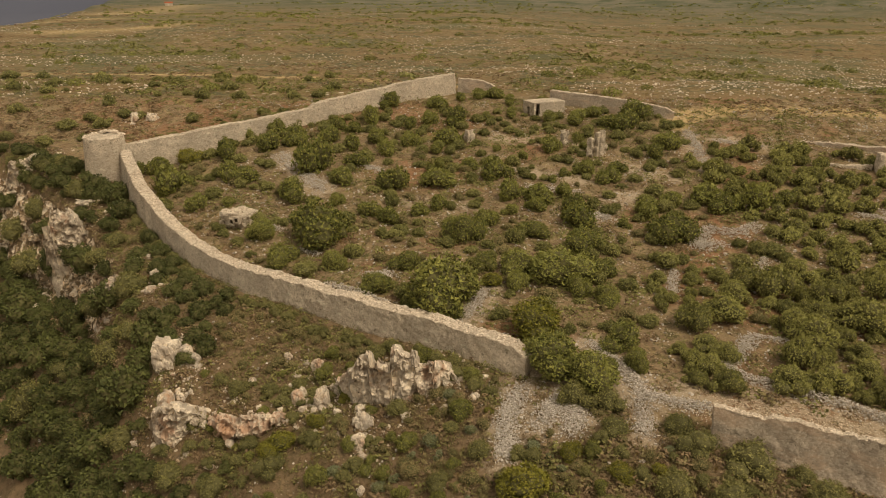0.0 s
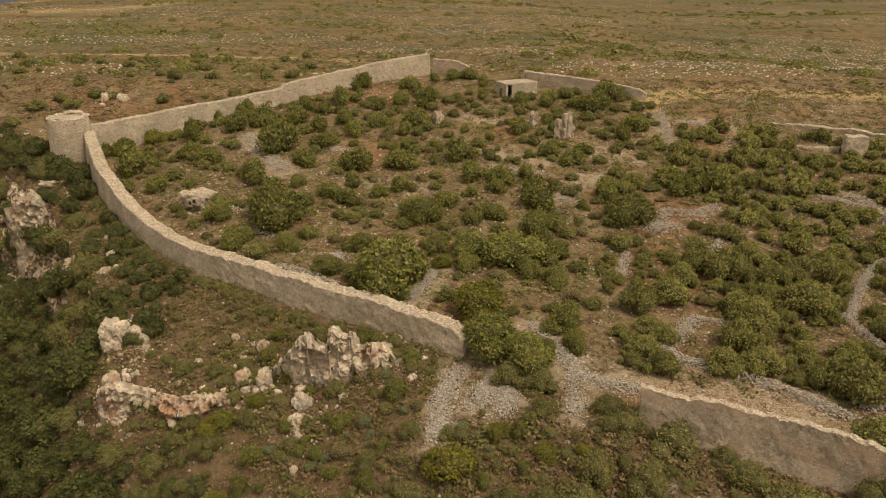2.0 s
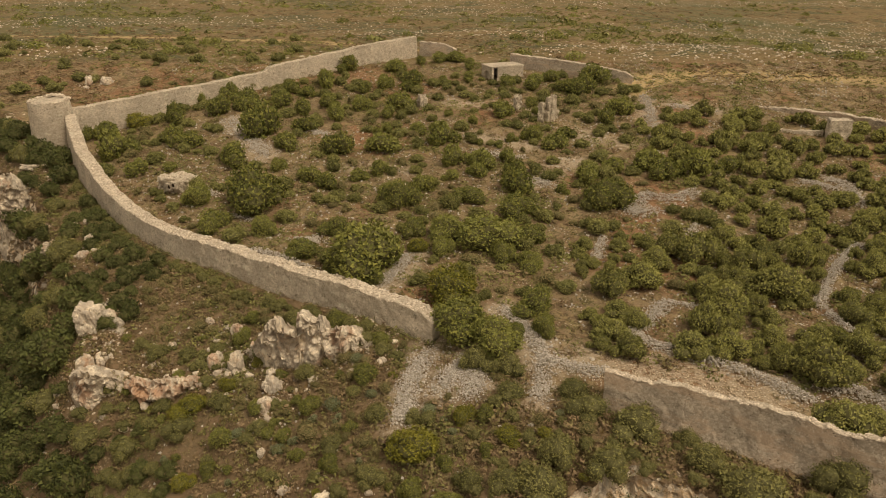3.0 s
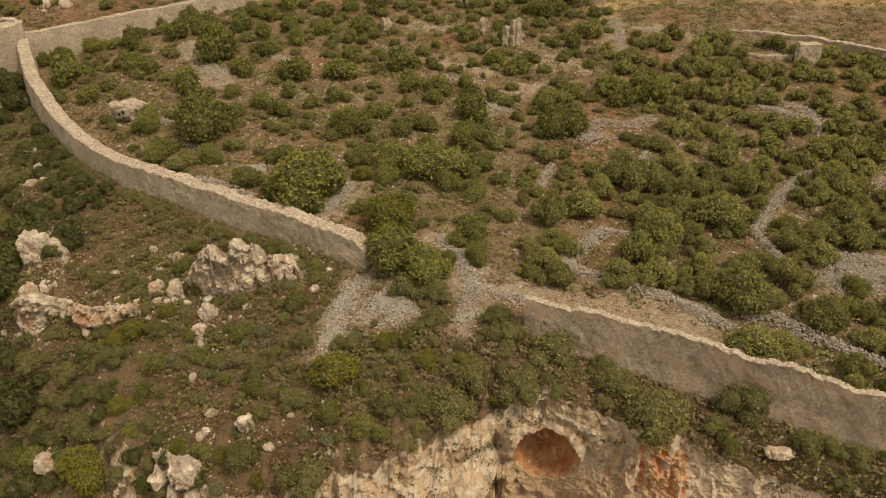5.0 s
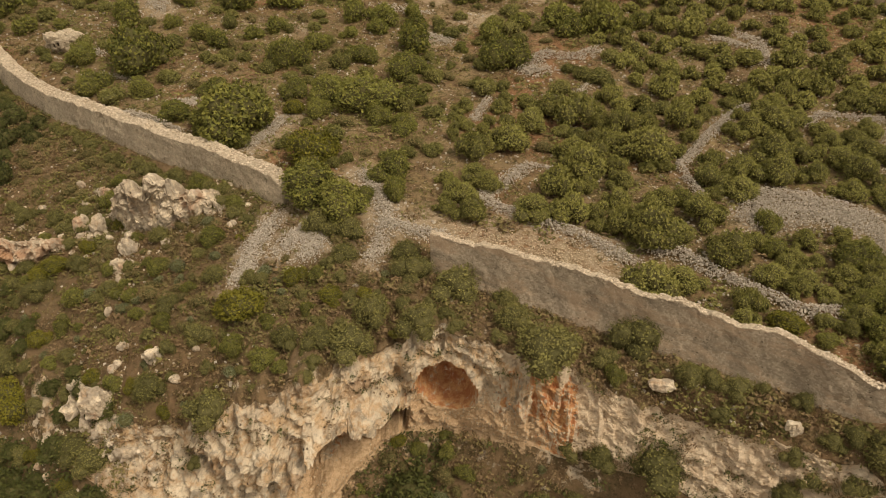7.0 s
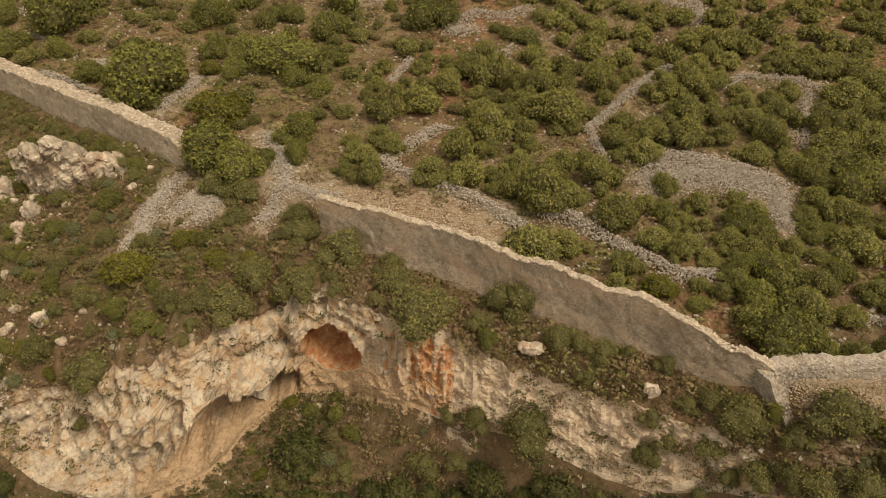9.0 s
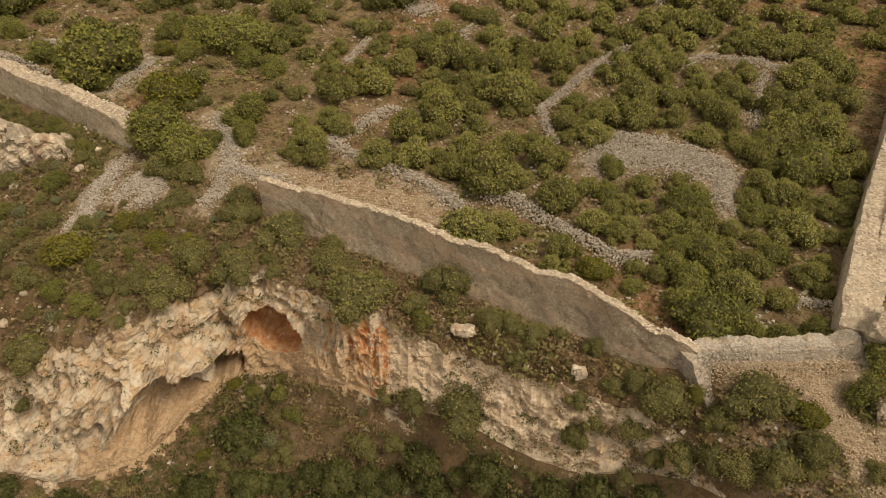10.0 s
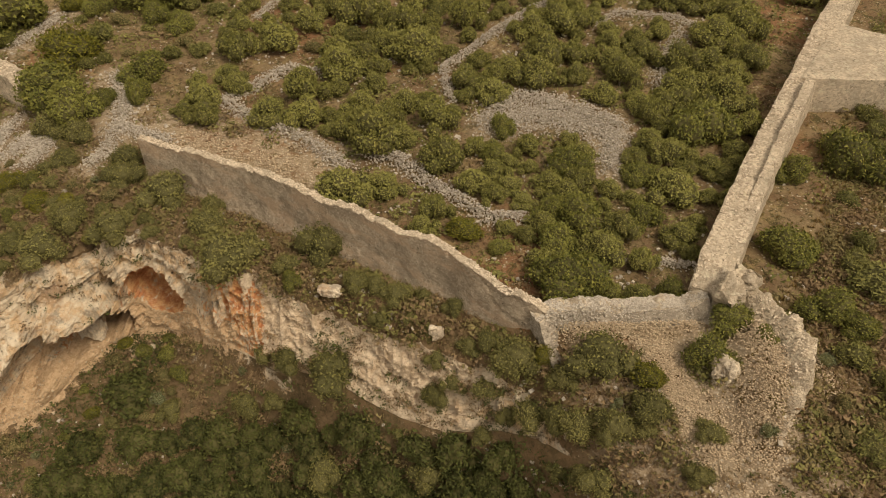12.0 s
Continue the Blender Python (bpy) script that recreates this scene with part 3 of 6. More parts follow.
    V = np.stack([X, Y, Z], -1).reshape(-1, 3)
    faces = grid_faces(len(rows), n)
    me = mesh_from("ground", V, faces, GROUND, True, [
        ("rock", rock.ravel()), ("rust", rust.ravel()), ("path", path.ravel()), ("scree", scree.ravel()),
        ("slope", (low * 0.85).ravel()), ("plain", (ease(0, 8, np.maximum(Y - 148 - 0.0 * X, np.abs(X) - 100)) * (1 - low)).ravel()),
        ("marl", marl.ravel()), ("sand", sand.ravel()),
        # masks for the painted distance haze
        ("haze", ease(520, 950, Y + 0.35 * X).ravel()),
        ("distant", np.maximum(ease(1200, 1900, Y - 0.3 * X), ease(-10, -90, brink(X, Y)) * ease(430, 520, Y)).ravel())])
    crisp = np.repeat((tags == "cliff")[:-1], n - 1)        # broken rock keeps its facets
    me.polygons.foreach_set("use_smooth", ~crisp)
    return tagged(new("ground", me), "dry stony plateau with scrub, cut by a limestone gorge cliff with two hollows", "ground", kind="structure")


build_ground()


# ---- fortress walls ----
def crest_stones(name, spots, size, material, rng, flat=0.6):
    """Many loose stones in one mesh: each an uneven eight-cornered block."""
    spots = np.asarray(spots, float)
    m = len(spots)
    base = np.array([[x, y, z] for z in (-1, 1) for x, y in ((-1, -1), (1, -1), (1, 1), (-1, 1))], float) * 0.5
    quads = np.array([[0, 3, 2, 1], [4, 5, 6, 7], [0, 1, 5, 4], [1, 2, 6, 5], [2, 3, 7, 6], [3, 0, 4, 7]])
    s = size * rng.uniform(0.55, 1.35, (m, 1, 1)) * np.stack([rng.uniform(0.8, 1.4, m), rng.uniform(0.7, 1.1, m), flat * rng.uniform(0.7, 1.3, m)], -1)[:, None]
    P = base[None] * s * (1 + rng.uniform(-0.28, 0.18, (m, 8, 3)))
    a, b = rng.uniform(0, 6.28, m), rng.uniform(-0.5, 0.5, m)
    ca, sa, cb, sb = np.cos(a)[:, None], np.sin(a)[:, None], np.cos(b)[:, None], np.sin(b)[:, None]
    x, z = P[..., 0] * cb - P[..., 2] * sb, P[..., 0] * sb + P[..., 2] * cb
    P = np.stack([x * ca - P[..., 1] * sa, x * sa + P[..., 1] * ca, z], -1) + spots[:, None]
    F = (quads[None] + 8 * np.arange(m)[:, None, None]).reshape(-1, 4)
    return mesh_from(name, P.reshape(-1, 3), F, material)


def unit(v):
    return v / (np.linalg.norm(v, axis=-1, keepdims=True) + 1e-9)


def resample(pts, step):
    pts = np.array(pts, float)
    d = np.concatenate([[0], np.cumsum(np.hypot(*np.diff(pts[:, :2], axis=0).T))])
    k = np.linspace(0, d[-1], max(3, int(d[-1] / step)))
    return np.stack([np.interp(k, d, pts[:, i]) for i in range(pts.shape[1])], -1), k


def wall(name, pts, thick, material, label, batter=0.08, jag=0.18, stones=34, stone_size=0.16, step=0.35, seed=1, stone_mat=None, rough=0.07, ends=0.0, parapet=None, skirt=0.0, skirt_top=0.0):
    """A rubble wall. pts: its right-hand top edge, as seen walking along it (x, y, top); thickness goes to the left."""
    rng = np.random.default_rng(seed)
    P, d = resample(pts, step)
    t = np.gradient(P[:, :2], axis=0)
    t /= np.linalg.norm(t, axis=1)[:, None]
    left = np.stack([-t[:, 1], t[:, 0]], -1)
    ragged = jag * (fbm(d * 0.35, seed * 3.1, 0, 3) + 0.5 * vnoise(d * 1.7, seed, 4.0)) - ends * (ease(3, 0, d) + ease(3, 0, d[-1] - d))
    top = P[:, 2] + ragged
    r0, l0 = P[:, :2], P[:, :2] + left * thick
    base_r = np.minimum(surf(r0[:, 0], r0[:, 1]), surf(*(r0 - left * 0.8).T)) - 0.8
    base_l = surf(l0[:, 0], l0[:, 1]) - 0.8
    ring = []
    for f in np.linspace(0, 1, 10):
        z = base_r + (top - base_r) * f
        off = batter * (top - z) + skirt * np.maximum(0, skirt_top - z) * ease(0, 9, d[-1] - d)
        ring.append(np.column_stack([r0 - left * off[:, None], z]))
    rise = np.interp(d, *parapet) * (1 + 0.25 * fbm(d * 0.8, seed, 2, 2)) if parapet else 0 * d
    for f, up in ((0.06, 1), (0.36, 1), (0.40, 0), (0.75, 0)):
        ring.append(np.column_stack([r0 + left * thick * f, top + 0.05 + rise * up]))
    for f in np.linspace(1, 0, 5):
        z = base_l + (top - base_l) * f
        ring.append(np.column_stack([l0 + left * (0.04 * (top - z))[:, None], z]))
    R = np.stack(ring, 1)                       # (along, round, 3)
    k = R.shape[1]
    N = np.stack([fbm(R[..., 0] * 1.6 + c * 9, R[..., 1] * 1.6, R[..., 2] * 1.6, 2) for c in range(3)], -1)
    R = R + N * rough
    if rough > 0.1:                             # broken masonry: whole lumps missing
        R = R + blocks(R[..., 0] * 0.9, R[..., 1] * 0.9, R[..., 2] * 0.9)[0][..., None] * np.array([0.22, 0.22, 0.35]) * np.linspace(1, 1, k)[None, :, None]
    R[:, 9:15, 2] += 0.09 * vnoise(R[:, 9:15, 0] * 3.1, R[:, 9:15, 1] * 3.1, seed)
    R[:, 9:15, :2] += 0.08 * np.stack([vnoise(R[:, 9:15, 0] * 2.7, R[:, 9:15, 1] * 2.7, seed + k) for k in (5, 9)], -1)
    V = R.reshape(-1, 3)
    F = grid_faces(len(P), k, True)[:, ::-1]
    me_faces = [tuple(int(i) for i in f) for f in F]
    me_faces.append(tuple(range(k)))
    me_faces.append(tuple(range(len(V) - k, len(V)))[::-1])
    me = bpy.data.meshes.new(name)
    me.from_pydata([tuple(v) for v in V], [], me_faces)
    me.materials.append(material)
    me.materials.append(MASONRY)
    top_face = np.zeros(len(me_faces), np.int32)
    top_face[:len(F)] = np.isin(np.arange(len(F)) % k, (9, 10, 11, 12, 13))
    me.polygons.foreach_set("material_index", top_face)
    ob = tagged(new(name, me), label, "fortress wall", kind="structure")
    if stones:
        m = int(d[-1] * stones * thick / 1.5)
        i = rng.uniform(0, len(P) - 1.001, m)
        f = rng.uniform(0.02, 0.98, m)
        at = lambda a: a[i.astype(int)] * (1 - i % 1).reshape((-1,) + (1,) * (a.ndim - 1)) + a[i.astype(int) + 1] * (i % 1).reshape((-1,) + (1,) * (a.ndim - 1))
        xy = at(r0) + at(left) * (f * thick)[:, None]
        z = at(top) + 0.03 + at(rise) * (f < 0.37)
        tagged(part("crest_stones", crest_stones("crest_stones", np.column_stack([xy, z]), stone_size, stone_mat or CREST, rng), ob, "pale weathered stones along the wall top"), kind="stuff")
    return ob


GORGE_EAST = [(21.0, 47.6, 2.0), (23.7, 46.7, 2.0), (26.7, 45.2, 2.0), (29.4, 44.4, 2.0), (33.1, 42.4, 2.0), (37.6, 39.4, 2.0), (41.6, 37.0, 2.0), (45.4, 34.6, 2.0), (46.8, 33.1, 2.0), (48.9, 31.6, 1.6), (51.1, 30.5, 0.9)]


def build_walls():
    wall("wall_gorge_west", [(-51.2, 111.6, 8.3), (-48.8, 107, 7.4), (-46.2, 102.6, 6.4), (-44, 98.9, 5.5), (-41.6, 96, 4.5), (-36.8, 90, 3.1), (-31.8, 85, 1.9), (-28.2, 82.1, 1.0),
         (-23.8, 78.6, 1.0), (-19.4, 75.7, 1.1), (-11.8, 70.4, 1.4), (-3.7, 64.7, 1.8), (0.5, 61.7, 2.0), (3.4, 59.3, 2.2), (6.6, 57.0, 2.1), (7.4, 56.4, 1.7)], 1.7, MASONRY,
         "long pale rubble-stone fortress wall bending along the cliff edge", seed=2, ends=0.4)
    wall("wall_gorge_east", GORGE_EAST, 0.6, MASONRY_DARK,
         "tall grey-brown fortress wall with a broken pale crest above the cliff", batter=0.12, skirt=0.25, skirt_top=-1.0, seed=3, stones=150, stone_size=0.115, jag=0.3)
    wall("wall_east", [(62.3, 31.2, 1.6), (63.9, 34.5, 2.0), (67.6, 40.9, 2.3), (71.5, 47.4, 2.6), (77, 56.2, 3.0), (81.3, 63.4, 3.2), (86.2, 71, 3.4), (93, 82, 3.8), (97, 89, 4.4)], 2.3, MASONRY,
         "straight pale stone fortress wall with a walkway on top", seed=4, jag=0.12, stones=38, stone_size=0.13, parapet=((0, 9, 12, 18, 26, 26.8, 27.4, 60), (0, 0, 0.3, 0.55, 0.75, 0.75, 0, 0)))
    wall("wall_west", [(-51.6, 112.7, 8.4), (-50, 114.2, 8.3), (-48.4, 116.2, 8.4), (-41.1, 121.9, 9.1), (-33.1, 128, 9.8), (-24.6, 134.7, 10.6), (-23.8, 135.3, 11.4), (-14.8, 142.2, 12.7), (-4.3, 150.4, 14.1), (2.6, 155.8, 14.4)], 1.5, MASONRY,
         "high pale stone fortress wall stepping uphill to the far corner", seed=5, jag=0.12, stones=8, batter=0.05)
    wall("wall_north_corner", [(3.2, 156.2, 13.6), (6, 155.6, 13.5), (10.8, 154.2, 12.3)], 1.2, MASONRY_DARK, "short ruined length of grey wall behind bushes", seed=6, stones=7, ends=0.2)
    wall("wall_north", [(21.5, 145.6, 12.4), (29.2, 142.2, 11.9), (35.3, 139.5, 11.4), (42.2, 136.5, 10.4), (43.6, 135.9, 9.7)], 1.3, MASONRY_DARK, "grey stone fortress wall with a squared broken end", seed=7, stones=7, jag=0.08)
    wall("wall_northeast", [(58.5, 125.5, 5.8), (62.5, 123.6, 6.7), (66.3, 121.6, 6.9), (72.2, 118.6, 6.9), (77, 114, 6.8), (81.4, 108.5, 6.8), (88, 100, 6.2), (95.5, 89.5, 5.0)], 1.2, MASONRY_DARK, "low grey ruined fortress wall crossing the orchard side", seed=8, stones=8)
    wall("wall_inner_ruin", [(60.7, 113.4, 5.6), (64, 112.2, 5.2), (68.2, 111.2, 5.7)], 0.8, MASONRY, "low broken inner wall of pale stone", seed=9, stones=8, jag=0.25)


build_walls()


# ---- ruins ----
def box_mesh(name, half, material, rng, cuts=3, rough=0.05):
    """A block with uneven faces."""
    bm = bmesh.new()
    bmesh.ops.create_cube(bm, size=2)
    bmesh.ops.subdivide_edges(bm, edges=bm.edges[:], cuts=cuts, use_grid_fill=True)
    for v in bm.verts:
        v.co = Vector((v.co.x * half[0], v.co.y * half[1], v.co.z * half[2]))
    o = rng.uniform(0, 50)
    for v in bm.verts:
        c = v.co * 1.7
        v.co += Vector((noise.noise(c + Vector((o, 0, 0))), noise.noise(c + Vector((0, o, 0))), noise.noise(c + Vector((0, 0, o))))) * rough * 2
    me = bpy.data.meshes.new(name)
    bm.to_mesh(me)
    bm.free()
    me.materials.append(material)
    return me


def rock_mesh(name, seed, half, rough=0.35, level=4, material=None):
    """A fissured limestone body, flat-bedded, pitted and broken."""
    bm = bmesh.new()
    bmesh.ops.create_icosphere(bm, subdivisions=level, radius=1.0)
    P = np.array([v.co for v in bm.verts])
    o = seed * 11.7
    q = P * np.array(half) * 0.9
    n1 = fbm(P[:, 0] * 1.1 + o, P[:, 1] * 1.1, P[:, 2] * 0.8, 4, 0.55)
    big, db = blocks(q[:, 0] * 1.1 + o, q[:, 1] * 1.1, q[:, 2] * 0.8)
    mid, dm = blocks(q[:, 0] * 2.6 + o, q[:, 1] * 2.6, q[:, 2] * 1.9)
    fine = fbm(q[:, 0] * 4.5, q[:, 1] * 4.5 + o, q[:, 2] * 3.2, 3, 0.6)
    flute = np.abs(vnoise(q[:, 0] * 2.2 + o, q[:, 1] * 2.2, q[:, 2] * 0.35))
    P = P * np.power(np.abs(P).max(1, keepdims=True), -0.7 if max(half) > 1.6 else -0.3)
    bulge = 0.55 * n1 + 0.7 * big + 0.45 * mid + 0.22 * fine - 0.45 * flute - 0.5 * np.maximum(0, db - 0.55) - 0.4 * np.maximum(0, dm - 0.5)
    P = P * (1 + rough * bulge)[:, None] * np.array(half)
    for v, p in zip(bm.verts, P):
        v.co = p
    me = bpy.data.meshes.new(name)
    bm.to_mesh(me)
    bm.free()
    me.materials.append(material or ROCK)
    return me


def build_tower():
    """The corner tower: a battered drum with a thick rim, filled inside."""
    root = new("corner_tower")
    root.location = (-53.7, 112.4, 2.0)
    tagged(root, "squat round corner tower of pale rubble stone with a broken rim", "tower")
    seg, prof = 44, [(3.75, -3.0), (3.55, 0.0), (3.4, 2), (3.25, 4), (3.12, 6), (3.05, 7.4), (2.95, 7.9), (2.3, 7.98), (2.15, 7.9), (2.1, 7.6)]
    a = np.linspace(0, 2 * np.pi, seg, endpoint=False)
    rows = []
    for i, (r, z) in enumerate(prof):
        up = 0.45 * np.exp(-((np.sin((a - 1.7) / 2)) ** 2) * 5) if z > 7 else 0 * a
        x, y, zz = r * np.cos(a), r * np.sin(a), z + up + (0.18 * fbm(np.cos(a) * 3, np.sin(a) * 3, i * 0.1, 3) if z > 7 else 0)
        n = 0.07 * fbm(x * 1.3, y * 1.3, zz * 1.3, 3)
        rows.append(np.stack([x * (1 + n / r), y * (1 + n / r), zz + 0 * a], -1))
    V = np.concatenate(rows)
    part("drum", mesh_from("drum", V, grid_faces(len(prof), seg, True), MASONRY), root)
    ring = np.stack([2.45 * np.cos(a), 2.45 * np.sin(a), 8.02 + 0.1 * fbm(np.cos(a) * 2, np.sin(a) * 2, 0, 2)], -1)
    V = np.concatenate([ring, [[0, 0, 8.12]]])
    F = np.array([[i, (i + 1) % seg, seg] for i in range(seg)])
    part("platform", mesh_from("platform", V, F, MASONRY), root, "rubble-filled tower top")
    rng = np.random.default_rng(12)
    t, r = rng.uniform(0, 6.28, 220), rng.uniform(2.2, 3.0, 220)
    z = 7.95 + 0.45 * np.exp(-((np.sin((t - 1.7) / 2)) ** 2) * 5)
    tagged(part("rim_rubble", crest_stones("rim_rubble", np.column_stack([r * np.cos(t), r * np.sin(t), z]), 0.3, CREST, rng), root, "loose pale rim stones"), kind="stuff")


def build_hut():
    """The roofed stone cell by the north wall: four walls with a doorway, flat roof, weep holes."""
    root = new("stone_hut")
    root.matrix_world = pose(19.6, 140.6, 8.0, 0, 0, 24)
    tagged(root, "small flat-roofed stone hut with a dark doorway beside the wall", "hut")
    rng = np.random.default_rng(5)
    L, W, H = 3.4, 1.9, 3.0

    def block(name, x, y, z, hx, hy, hz, mat=MASONRY, label=""):
        ob = part(name, box_mesh(name, (hx, hy, hz), mat, rng, 4, 0.035), root, label)
        ob.location = (x, y, z)
        return ob
    # front wall with six small square holes along its foot
    block("wall_front", 0.65, -W, H / 2 + 0.55, L - 0.65, 0.25, H / 2 - 0.55)
    block("wall_pier", -L + 0.22, -W, H / 2, 0.22, 0.25, H / 2)
    block("wall_front_foot", 0.65, -W, -0.25, L - 0.65, 0.25, 0.85 - 0.25)
    for i in range(1, 7):
        block("wall_pier", -L + 0.55 + i * (2 * L - 0.9) / 6, -W, 0.72, 0.36, 0.25, 0.37)
    block("wall_rear", 0, W, H / 2 - 0.4, L, 0.25, H / 2 + 0.4)
    block("wall_right", L - 0.25, 0, H / 2 - 0.4, 0.25, W - 0.25, H / 2 + 0.4)
    block("wall_left", -L + 0.25, -1.05, H / 2 - 0.4, 0.25, 0.6, H / 2 + 0.4)
    block("wall_left", -L + 0.25, 1.05, H / 2 - 0.4, 0.25, 0.6, H / 2 + 0.4)
    block("lintel", -L + 0.25, 0, H - 0.4, 0.25, 0.45, 0.4)
    block("roof", 0, 0, H + 0.12, L + 0.05, W + 0.28, 0.14, MASONRY, "flat rubble roof with pale edge")


def build_pillars():
    rng = np.random.default_rng(8)
    for x, y, h, w in ((24.4, 116.9, 3.0, 0.5), (25.5, 117.2, 3.8, 0.48), (26.3, 117.5, 4.1, 0.46), (20.9, 122.4, 2.5, 0.55), (4.6, 124.2, 2.0, 0.7), (26.9, 118.4, 1.6, 0.4)):
        z = float(surf(x, y))
        me = box_mesh("ruined_pier", (w, w * 0.8, h / 2 + 0.3), MASONRY, rng, 6, 0.2)
        for v in me.vertices:
            v.co.x *= 1 - 0.22 * (v.co.z > 0) * v.co.z / h
        ob = new("ruined_pier", me)
        ob.matrix_world = pose(x, y, z + h / 2 - 0.3, 0, 0, rng.uniform(0, 60))
        tagged(ob, "upright broken pier of pale masonry among bushes", "ruin", "broken piers")
    x, y = 69.9, 110.2
    ob = new("ruined_pier", box_mesh("ruined_block", (1.6, 0.9, 1.9), MASONRY, rng, 5, 0.08))
    ob.matrix_world = pose(x, y, float(surf(x, y)) + 1.1, 0, 0, -8)
    tagged(ob, "squared stub of a pale stone wall in the orchard", "ruin", "broken piers")


def build_vault():
    """Half-buried cistern vault: a thick shell open at one end."""
    root = new("ruined_vault")
    root.matrix_world = pose(-27.6, 92.6, float(surf(-27.6, 92.6)) + 0.45, 0, 0, -28)
    tagged(root, "half-buried ruined stone vault with a small dark opening", "ruin")
    part("mound", rock_mesh("mound", 91, (2.3, 1.7, 1.5), 0.16, 5, MASONRY), root, "earth-covered crown of the vault")
    rng = np.random.default_rng(3)
    for x, z in ((0.5, 0.42), (1.3, 0.75)):
        for dx, dz, hx, hz in ((-0.42, 0, 0.1, 0.32), (0.42, 0, 0.1, 0.32), (0, 0.36, 0.52, 0.09), (0, -0.36, 0.52, 0.09)):
            ob = part("opening_stone", box_mesh("opening_stone", (hx, 0.5, hz), MASONRY, rng, 1, 0.02), root)
            ob.location = (x + dx, -1.6, z + dz)
        # a dark slab set in place of the hole's shade
        ob = part("shade_panel", box_mesh("shade_panel", (0.34, 0.05, 0.28), SHADE, rng, 1, 0.005), root, "dark panel painted as the shade inside the opening")
        ob.location = (x, -1.85, z)


def build_bastion():
    top = [(75.0, 55.4), (82, 55.0), (88.5, 55.4), (93, 57.8), (88.5, 61.8), (82.4, 66.2), (79.0, 61.2)]
    c = np.mean(top, 0)
    rows = []
    for f, out in ((-3.2, 1.10), (-1.5, 1.07), (0.5, 1.04), (2.0, 1.02), (3.25, 1.0), (3.3, 0.9)):
        ring = []
        for (ax, ay), (bx, by) in zip(top, top[1:] + top[:1]):
            for k in range(10):
                p = np.array((ax + (bx - ax) * k / 10, ay + (by - ay) * k / 10))
                p = c + (p - c) * out
                ring.append((*p, f))
        rows.append(ring)
    V = np.array(rows).reshape(-1, 3)
    V = V + 0.06 * np.stack([fbm(V[:, 0] * 1.4 + k * 5, V[:, 1] * 1.4, V[:, 2] * 1.4, 2) for k in range(3)], -1)
    m = 70
    V = np.concatenate([V, [[*c, 3.35]]])
    me = bpy.data.meshes.new("bastion")
    faces = [tuple(int(i) for i in f) for f in grid_faces(6, m, True)] + [(5 * m + i, 5 * m + (i + 1) % m, 6 * m) for i in range(m)]
    me.from_pydata([tuple(v) for v in V], [], faces)
    me.materials.append(MASONRY)
    tagged(new("bastion", me), "low stone bastion with a flat earth-covered top joined to the wall", "bastion", kind="structure")


def build_tower_ruin():
    """The collapsed round tower: a curved outer edge that drops steeply, and its core of mortar and rubble sloping inwards."""
    edge = [(62.6, 32.6, 2.3), (63.6, 31.8, 2.4), (64.7, 30.3, 2.3), (65.5, 28.6, 2.5), (65.7, 26.9, 2.8), (65.2, 25.3, 2.4), (64.3, 23.8, 1.2), (63.3, 22.6, -0.1), (62.0, 21.6, -1.4)]
    P, d = resample(edge, 0.17)
    t = unit(np.gradient(P[:, :2], axis=0))
    out = np.stack([-t[:, 1], t[:, 0]], -1)
    top = P[:, 2] + 0.28 * fbm(d * 0.9, 3.0, 0, 3)
    rows = []
    for off, fall in ((0.75, None), (0.55, 3.2), (0.35, 2.1), (0.2, 1.2), (0.08, 0.5), (0, 0.08), (-0.2, 0), (-0.5, 0.05), (-0.8, 0.18), (-1.1, 0.45), (-1.4, 0.75), (-1.8, 1.05), (-2.2, 1.35), (-2.7, 1.7), (-3.2, 2.1), (-3.8, 2.7), (-4.4, 3.5)):
        xy = P[:, :2] + out * off
        low = surf(xy[:, 0], xy[:, 1]) - 0.5
        rows.append(np.column_stack([xy, low if fall is None else np.maximum(top - fall, low)]))
    R = np.array(rows)
    b, _ = blocks(R[..., 0] * 1.3, R[..., 1] * 1.3, R[..., 2] * 1.3)
    c, _ = blocks(R[..., 0] * 3.1, R[..., 1] * 3.1, R[..., 2] * 3.1)
    f = fbm(R[..., 0] * 2.2, R[..., 1] * 2.2, R[..., 2] * 2.2, 3, 0.6)
    R[..., 2] += 0.20 * b + 0.09 * c + 0.10 * f
    R[..., 0] += 0.08 * b + 0.05 * c
    root = new("wall_broken_tower", mesh_from("wall_broken_tower", R.reshape(-1, 3), grid_faces(*R.shape[:2]), MASONRY))
    tagged(root, "curved broken shell of a collapsed round tower", "fortress wall", kind="structure")
    rng = np.random.default_rng(22)
    i, k = rng.integers(7, len(R), 1300), rng.integers(0, R.shape[1], 1300)
    spots = R[i, k] + np.column_stack([rng.normal(0, 0.12, (1300, 2)), np.full(1300, 0.0)])
    tagged(part("core_rubble", crest_stones("core_rubble", spots, 0.10, CREST, rng, 0.6), root, "pale loose stones of the tower core"), kind="stuff")


build_tower()
build_hut()
build_pillars()
build_vault()
build_bastion()
wall("wall_rubble", [(50.6, 30.0, 0.6), (52.3, 30.8, 0.6), (55.7, 30.6, 0.5), (59.8, 30.9, 0.8), (61.2, 31.2, 1.4)], 1.2, LOOSE, "collapsed dry-stone stretch of wall between two towers", batter=1.15, jag=0.4, stones=420, stone_size=0.09, seed=21, stone_mat=RUBBLE, rough=0.09, step=0.25)
build_tower_ruin()


